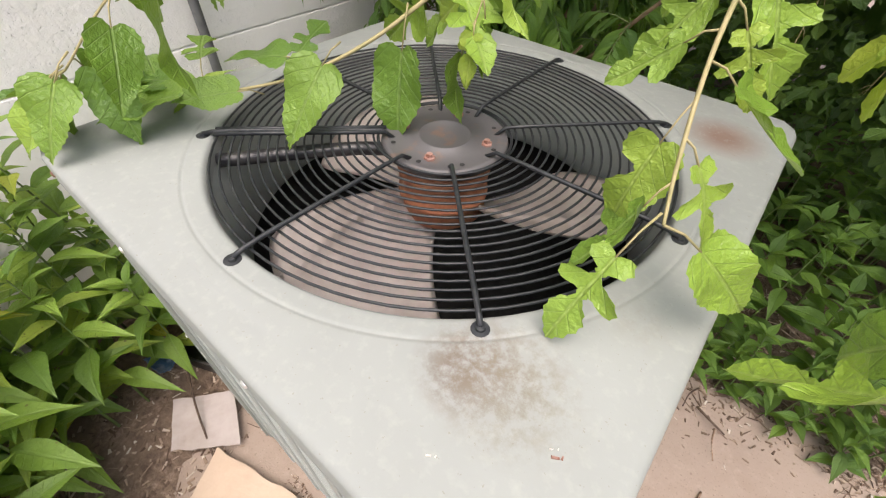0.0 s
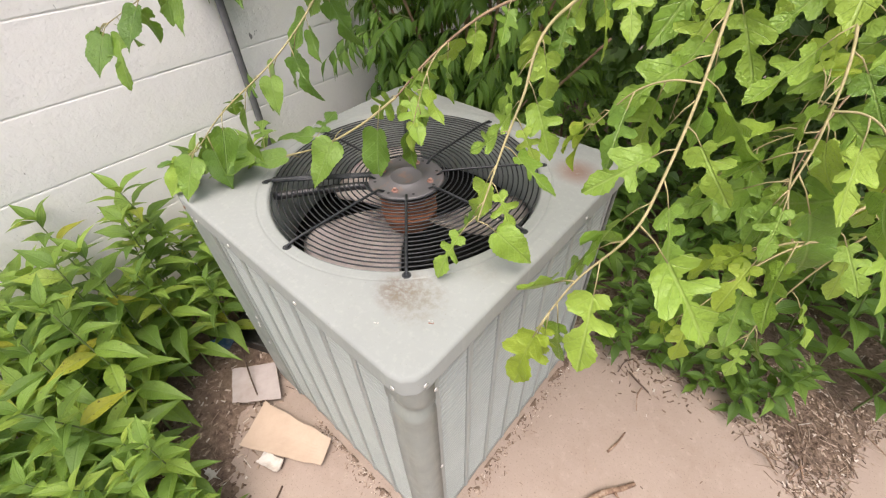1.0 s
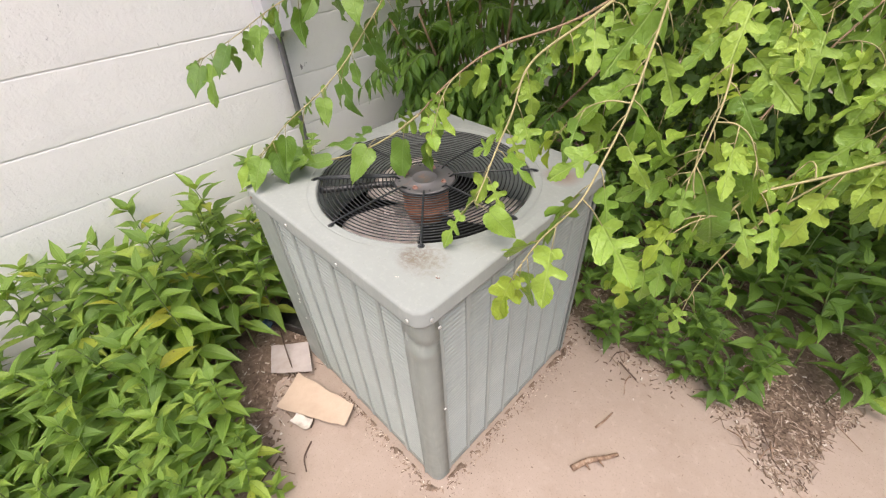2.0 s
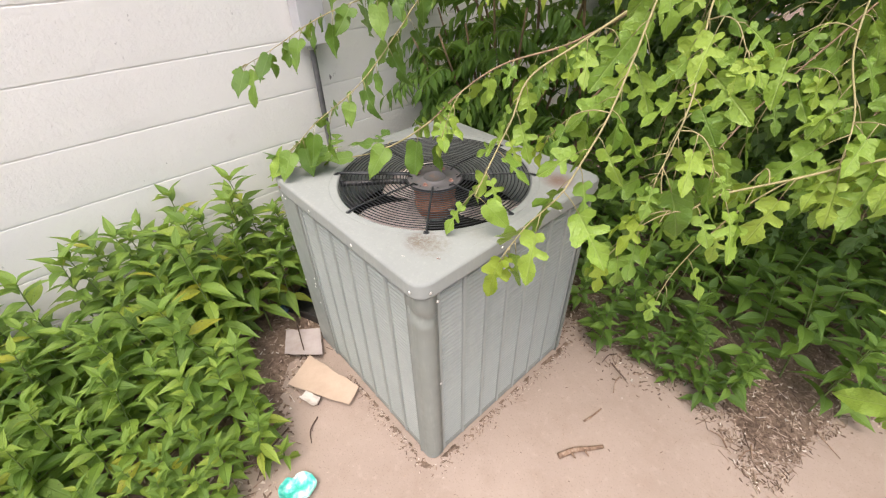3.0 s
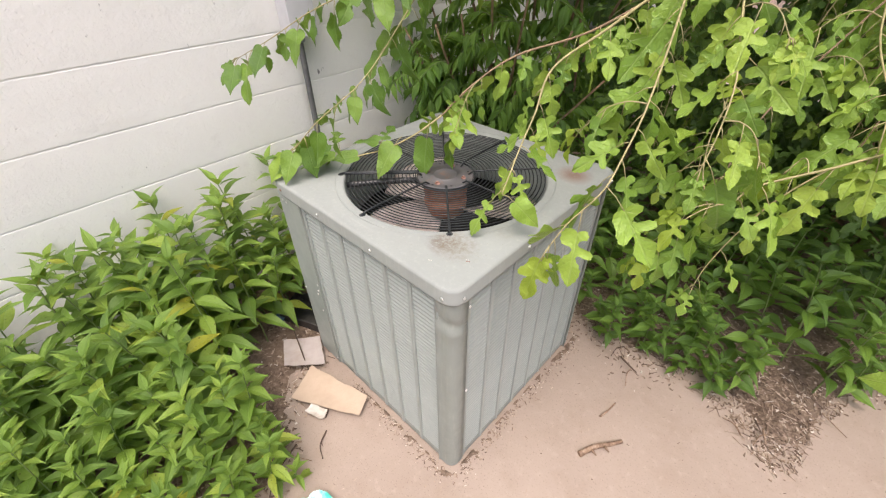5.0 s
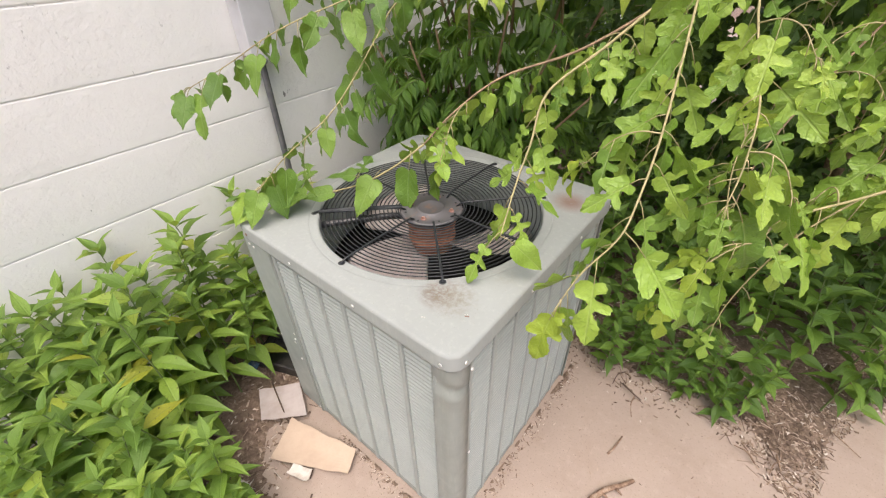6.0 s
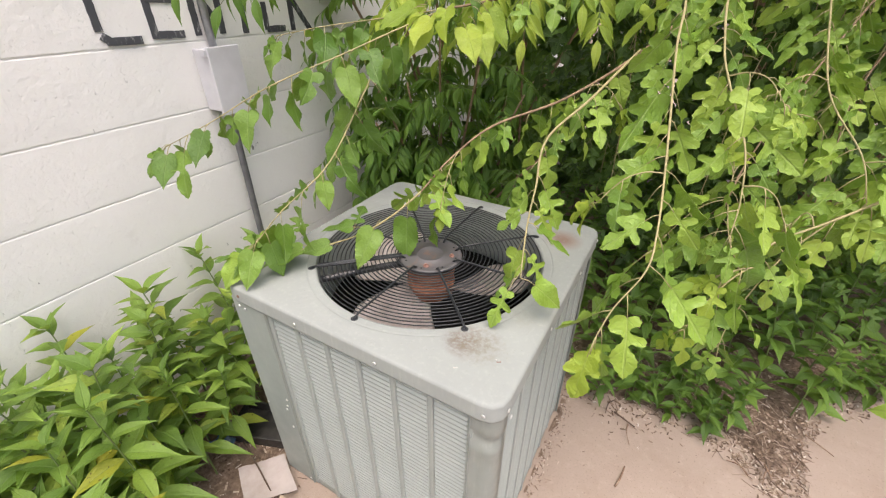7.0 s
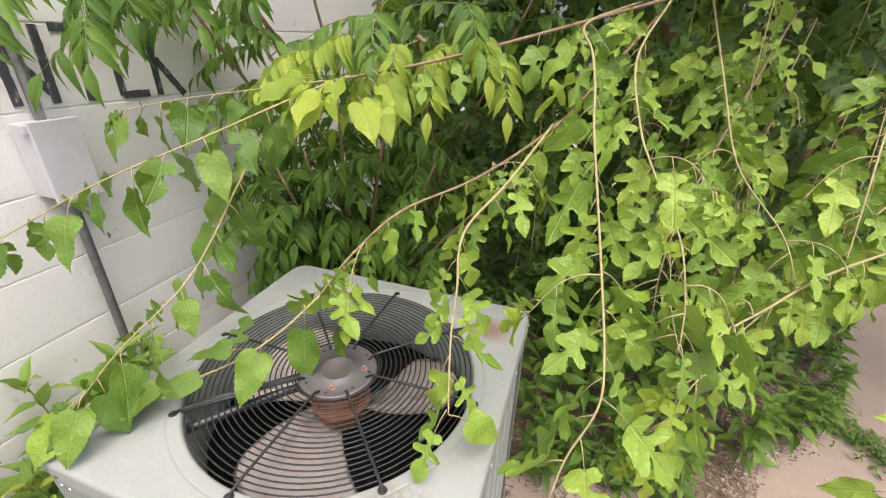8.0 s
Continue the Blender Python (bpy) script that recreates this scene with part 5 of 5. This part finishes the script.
chips = Chips()
for k in range(9000):
    x, y = rng.uniform(-0.2, 1.5), rng.uniform(0.66, 1.8)
    d = y - right_edge(x) + rng.gauss(0, 0.03)
    if d < 0.0 or rng.random() > 1.3 - d:
        continue
    long = rng.random() < 0.16
    chips.add(x, y, max(0.0, right_height(x, y)) + 0.001, rng.uniform(0.02, 0.06) if long else rng.uniform(0.005, 0.018), rng.uniform(0.002, 0.0035) if long else rng.uniform(0.003, 0.008), rng.uniform(0.0015, 0.003), rng.uniform(0, 360), rng.uniform(-8, 8))
for k in range(1500):
    x, y = rng.uniform(0.5, 0.95), rng.uniform(0.66, 1.15)
    if y - right_edge(x) + rng.gauss(0, 0.022) < 0.0:
        continue
    long = rng.random() < 0.3
    chips.add(x, y, max(0.0, right_height(x, y)) + rng.uniform(0.001, 0.006), rng.uniform(0.02, 0.055) if long else rng.uniform(0.006, 0.016), rng.uniform(0.0012, 0.0025) if long else rng.uniform(0.003, 0.008), rng.uniform(0.001, 0.003), rng.uniform(0, 360), rng.uniform(-12, 12))
for k in range(2600):
    x, y = rng.uniform(-1.0, -0.25), rng.uniform(-0.75, 0.25)
    if left_edge(y) - x + rng.gauss(0, 0.03) < 0:
        continue
    long = rng.random() < 0.14
    chips.add(x, y, max(0.0, left_height(x, y)) + 0.001, rng.uniform(0.02, 0.05) if long else rng.uniform(0.005, 0.02), rng.uniform(0.002, 0.003) if long else rng.uniform(0.003, 0.01), rng.uniform(0.0015, 0.003), rng.uniform(0, 360), rng.uniform(-8, 8))
for k in range(650):
    s = rng.random()
    off = abs(rng.gauss(0, 0.02)) + 0.004
    x, y = (0.002 + off, s * 0.78) if rng.random() < 0.55 else (-s * 0.5, -0.002 - off)
    chips.add(x, y, 0.0005, rng.uniform(0.003, 0.012) * rng.uniform(0.6, 1.5), rng.uniform(0.0015, 0.005), rng.uniform(0.001, 0.002), rng.uniform(0, 360), rng.uniform(-5, 5))
for k in range(380):
    x, y = rng.uniform(-0.3, 2.2), rng.uniform(-0.6, 1.6)
    if -0.75 < x < 0 and 0 < y < 0.75:
        continue
    chips.add(x, y, 0.0003, rng.uniform(0.003, 0.012), rng.uniform(0.0015, 0.004), 0.0012, rng.uniform(0, 360))
litter = tagged(new("leaf_litter", mesh_from("leaf_litter", chips.v, chips.f, LITTER)), "brown leaf litter, bark chips and dead twigs on the slab", "litter", kind="stuff")


def stick(name, label, points, r, mat, knobs=0):
    t = thing(name, label, "stick", pose(*points[0]))
    o = Vector(points[0])
    pts = spline(points, 5)
    tube("stalk", [p - o for p in pts], [r * (1 - 0.45 * i / len(pts)) * (1 + 0.15 * noise.noise((i * 1.7, r * 900, 0))) for i in range(len(pts))], mat, t, 7)
    for k in range(knobs):
        p = pts[int(len(pts) * (0.3 + 0.4 * k / max(1, knobs)))] - o
        tube("side_shoot", [p, p + Vector((0.012, -0.01, 0.006)), p + Vector((0.025, -0.012, 0.002))], [r * 0.5, r * 0.4, r * 0.2], mat, t, 5)
    return t


stick("dead_stick", "short weathered brown stick lying on the slab", [(0.275, 0.335, 0.008), (0.30, 0.39, 0.011), (0.335, 0.435, 0.012), (0.36, 0.475, 0.008)], 0.0105, STICK, 2)
stick("dead_stick", "small pale twig lying on the concrete slab", [(0.262, 0.51, 0.004), (0.272, 0.55, 0.006), (0.278, 0.60, 0.004)], 0.004, STICK)
stick("dead_twig", "thin dark twig curved over the cardboard", [(-0.93, -0.03, 0.05), (-0.80, -0.07, 0.06), (-0.70, -0.10, 0.03), (-0.58, -0.13, 0.02), (-0.49, -0.145, 0.015), (-0.46, -0.175, 0.008)], 0.003, DARKTWIG)
stick("dead_twig", "thin dark twig lying on the slab by the cardboard", [(-0.42, -0.20, 0.004), (-0.39, -0.245, 0.006), (-0.345, -0.265, 0.004)], 0.003, DARKTWIG, 1)
stick("dead_twig", "pale dry straw lying at the edge of the weeds", [(-0.50, -0.36, 0.02), (-0.42, -0.33, 0.02), (-0.36, -0.295, 0.015)], 0.002, STICK)
stick("dead_twig", "dark dead twig among the weeds", [(-0.45, -0.30, 0.012), (-0.41, -0.40, 0.012), (-0.35, -0.46, 0.008)], 0.003, DARKTWIG)
for i in range(16):
    x = rng.uniform(0.05, 1.0)
    y = right_edge(x) + rng.uniform(-0.02, 0.14)
    w, l = rng.uniform(0, 6.28), rng.uniform(0.04, 0.1)
    stick("dead_twig", "thin brown dead twig in the leaf litter", [(x, y, 0.015), (x + l * 0.5 * math.cos(w), y + l * 0.5 * math.sin(w), 0.024), (x + l * math.cos(w + 0.2), y + l * math.sin(w + 0.2), 0.014)], rng.uniform(0.002, 0.004), STICK if i % 3 else DARKTWIG)


def sheet(name, label, corners, mat, category, lift=0.004, bend=0.008, n=10, thick=0.003):
    """A thin bent sheet between four corners on the ground."""
    bm = bmesh.new()
    a, b, c, d = (Vector((*p, 0)) for p in corners)
    o = (a + b + c + d) / 4
    g = []
    for j in range(n + 1):
        row = []
        for i in range(n + 1):
            u, v = i / n, j / n
            p = a.lerp(b, u).lerp(d.lerp(c, u), v) - o
            e = 0.005 * noise.noise((u * 5 + lift * 900, v * 5, 2))
            row.append(bm.verts.new((p.x + e, p.y - e, bend * ((u - 0.5) ** 2 + (v - 0.4) ** 2) * 2 + 0.003 * noise.noise((u * 3, v * 3, lift * 300)))))
        g.append(row)
    for j in range(n):
        for i in range(n):
            bm.faces.new((g[j][i], g[j][i + 1], g[j + 1][i + 1], g[j + 1][i]))
    bmesh.ops.recalc_face_normals(bm, faces=bm.faces[:])
    bmesh.ops.solidify(bm, geom=bm.faces[:], thickness=thick)
    me = mesh_once(bm, mat, name)
    ob = tagged(new(name, me), label, category)
    ob.location = (o.x, o.y, lift)
    return ob


sheet("cardboard_piece", "torn tan cardboard piece lying beside the unit", [(-0.609, -0.222), (-0.367, -0.093), (-0.405, -0.022), (-0.675, -0.09)], CARD, "cardboard", 0.022)
sheet("paper_scrap", "faded grey paper sheet lying on the soil", [(-0.752, -0.167), (-0.64, -0.05), (-0.775, 0.015), (-0.871, -0.102)], PAPER, "paper", 0.030, 0.004)
sheet("paper_scrap", "crumpled white paper scrap under the cardboard", [(-0.53, -0.215), (-0.455, -0.19), (-0.47, -0.155), (-0.54, -0.18)], SCRAP, "paper", 0.014, 0.01, thick=0.002)
sheet("paper_scrap", "tiny white paper scrap on the soil", [(-0.62, -0.335), (-0.59, -0.325), (-0.595, -0.31), (-0.625, -0.32)], SCRAP, "paper", 0.02, 0.004, thick=0.001)


def crushed_dish():
    """A crushed oval dish: outside wall, uneven rim, inside wall and floor."""
    bm = bmesh.new()
    n = 48
    prof = [(0.02, 0.001), (0.66, 0.001), (0.82, 0.004), (0.93, 0.014), (0.99, 0.024), (1.0, 0.026), (0.97, 0.0262), (0.90, 0.0225), (0.80, 0.012), (0.70, 0.0065), (0.45, 0.005), (0.02, 0.0055)]
    loops = []
    for i, (r, z) in enumerate(prof):
        row = []
        for k in range(n):
            w = 2 * math.pi * k / n
            c, s = math.cos(w), math.sin(w)
            dent = 1 + 0.07 * noise.noise((c * 1.8, s * 1.8, 4)) + 0.035 * noise.noise((c * 6, s * 6, z * 60)) - 0.16 * math.exp(-((w - 1.9) / 0.16) ** 2) * r
            rise = 1 + 0.35 * noise.noise((c * 2.5, s * 2.5, 9)) - 0.45 * math.exp(-((w - 1.9) / 0.2) ** 2)
            crease = 0.0022 * noise.noise((c * r * 7, s * r * 7, 2)) if i > 5 else 0.0
            row.append(bm.verts.new((0.060 * c * r * dent, 0.047 * s * r * dent, max(0.0005, z * rise + crease))))
        loops.append(row)
    for a, b in zip(loops, loops[1:]):
        for k in range(n):
            l = (k + 1) % n
            bm.faces.new((a[k], a[l], b[l], b[k]))
    bm.faces.new(loops[0][::-1])
    bm.faces.new(loops[-1])
    return bm


wr = tagged(new("crushed_dish", mesh_once(crushed_dish(), WRAP, "crushed_dish")), "crushed turquoise and white plastic dish on the slab", "dish")
wr.matrix_basis = pose(-0.232, -0.371, 0.0, 0, 0, 62)
wr.data.polygons.foreach_set("use_smooth", [True] * len(wr.data.polygons))

line = thing("refrigerant_line", "pipe in torn white foam insulation entering the unit", "pipe", pose(-0.76, 0.12, 0.3))
tube("insulation", spline([(0.012, 0.02, 0.06), (-0.05, 0.01, 0.05), (-0.12, 0.02, -0.02), (-0.22, 0.10, -0.16), (-0.5, 0.25, -0.2)]), 0.022, FOAM, line, 12)
tube("copper_pipe", spline([(0.012, 0.06, 0.0), (-0.06, 0.06, -0.01), (-0.18, 0.14, -0.10), (-0.5, 0.3, -0.12)]), 0.006, RUSTSCREW, line, 8)
tray = thing("plastic_tray", "black plastic tray lying on the soil by the unit", "tray", pose(-0.93, 0.06, 0.02, 4, 6, 25))
part("tray_base", box((-0.10, -0.07, 0.0), (0.10, 0.07, 0.006), 0.002), PLASTIC, tray)
for lo, hi in (((-0.10, -0.07, 0.006), (0.10, -0.062, 0.05)), ((-0.10, 0.062, 0.006), (0.10, 0.07, 0.05)), ((-0.10, -0.062, 0.006), (-0.092, 0.062, 0.05)), ((0.092, -0.062, 0.006), (0.10, 0.062, 0.05))):
    part("tray_side", box(lo, hi, 0.0015), PLASTIC, tray)
sheet("plastic_scrap", "torn blue plastic packaging scrap among the weeds", [(-1.03, -0.10), (-0.955, -0.09), (-0.95, -0.04), (-1.03, -0.045)], BLUE, "wrapper", 0.03, 0.03, thick=0.002)
for x, y, c, s in ((-0.117, 0.048, SCRAP, 0.002), (-0.05, 0.103, BOLT, 0.003), (-0.055, 0.106, SCRAP, 0.0013)):
    ch = Chips()
    ch.add(0, 0, 0, s * 2, s, 0.002, 30)
    ch.add(0.004, 0.003, 0, s, s * 0.8, 0.002, 100)
    ob = tagged(new("crumb", mesh_from("crumb", ch.v, ch.f, c)), "tiny crumb of debris on the metal cover", "debris")
    ob.location = (x, y, TOPZ - 0.003)

# ---- blocks of the wall ----
for row in range(16):
    zc = COURSE0 + COURSE * (row - 0.5)
    shift = 0.13 + (BLOCK / 2 if row % 2 else 0)
    for k in range(-8, 8):
        yc = shift + BLOCK * k
        b = new("block", BLOCKS[(row * 5 + k * 3) % 6])
        b.parent = wall
        b.location = (WALL_X, yc, zc)
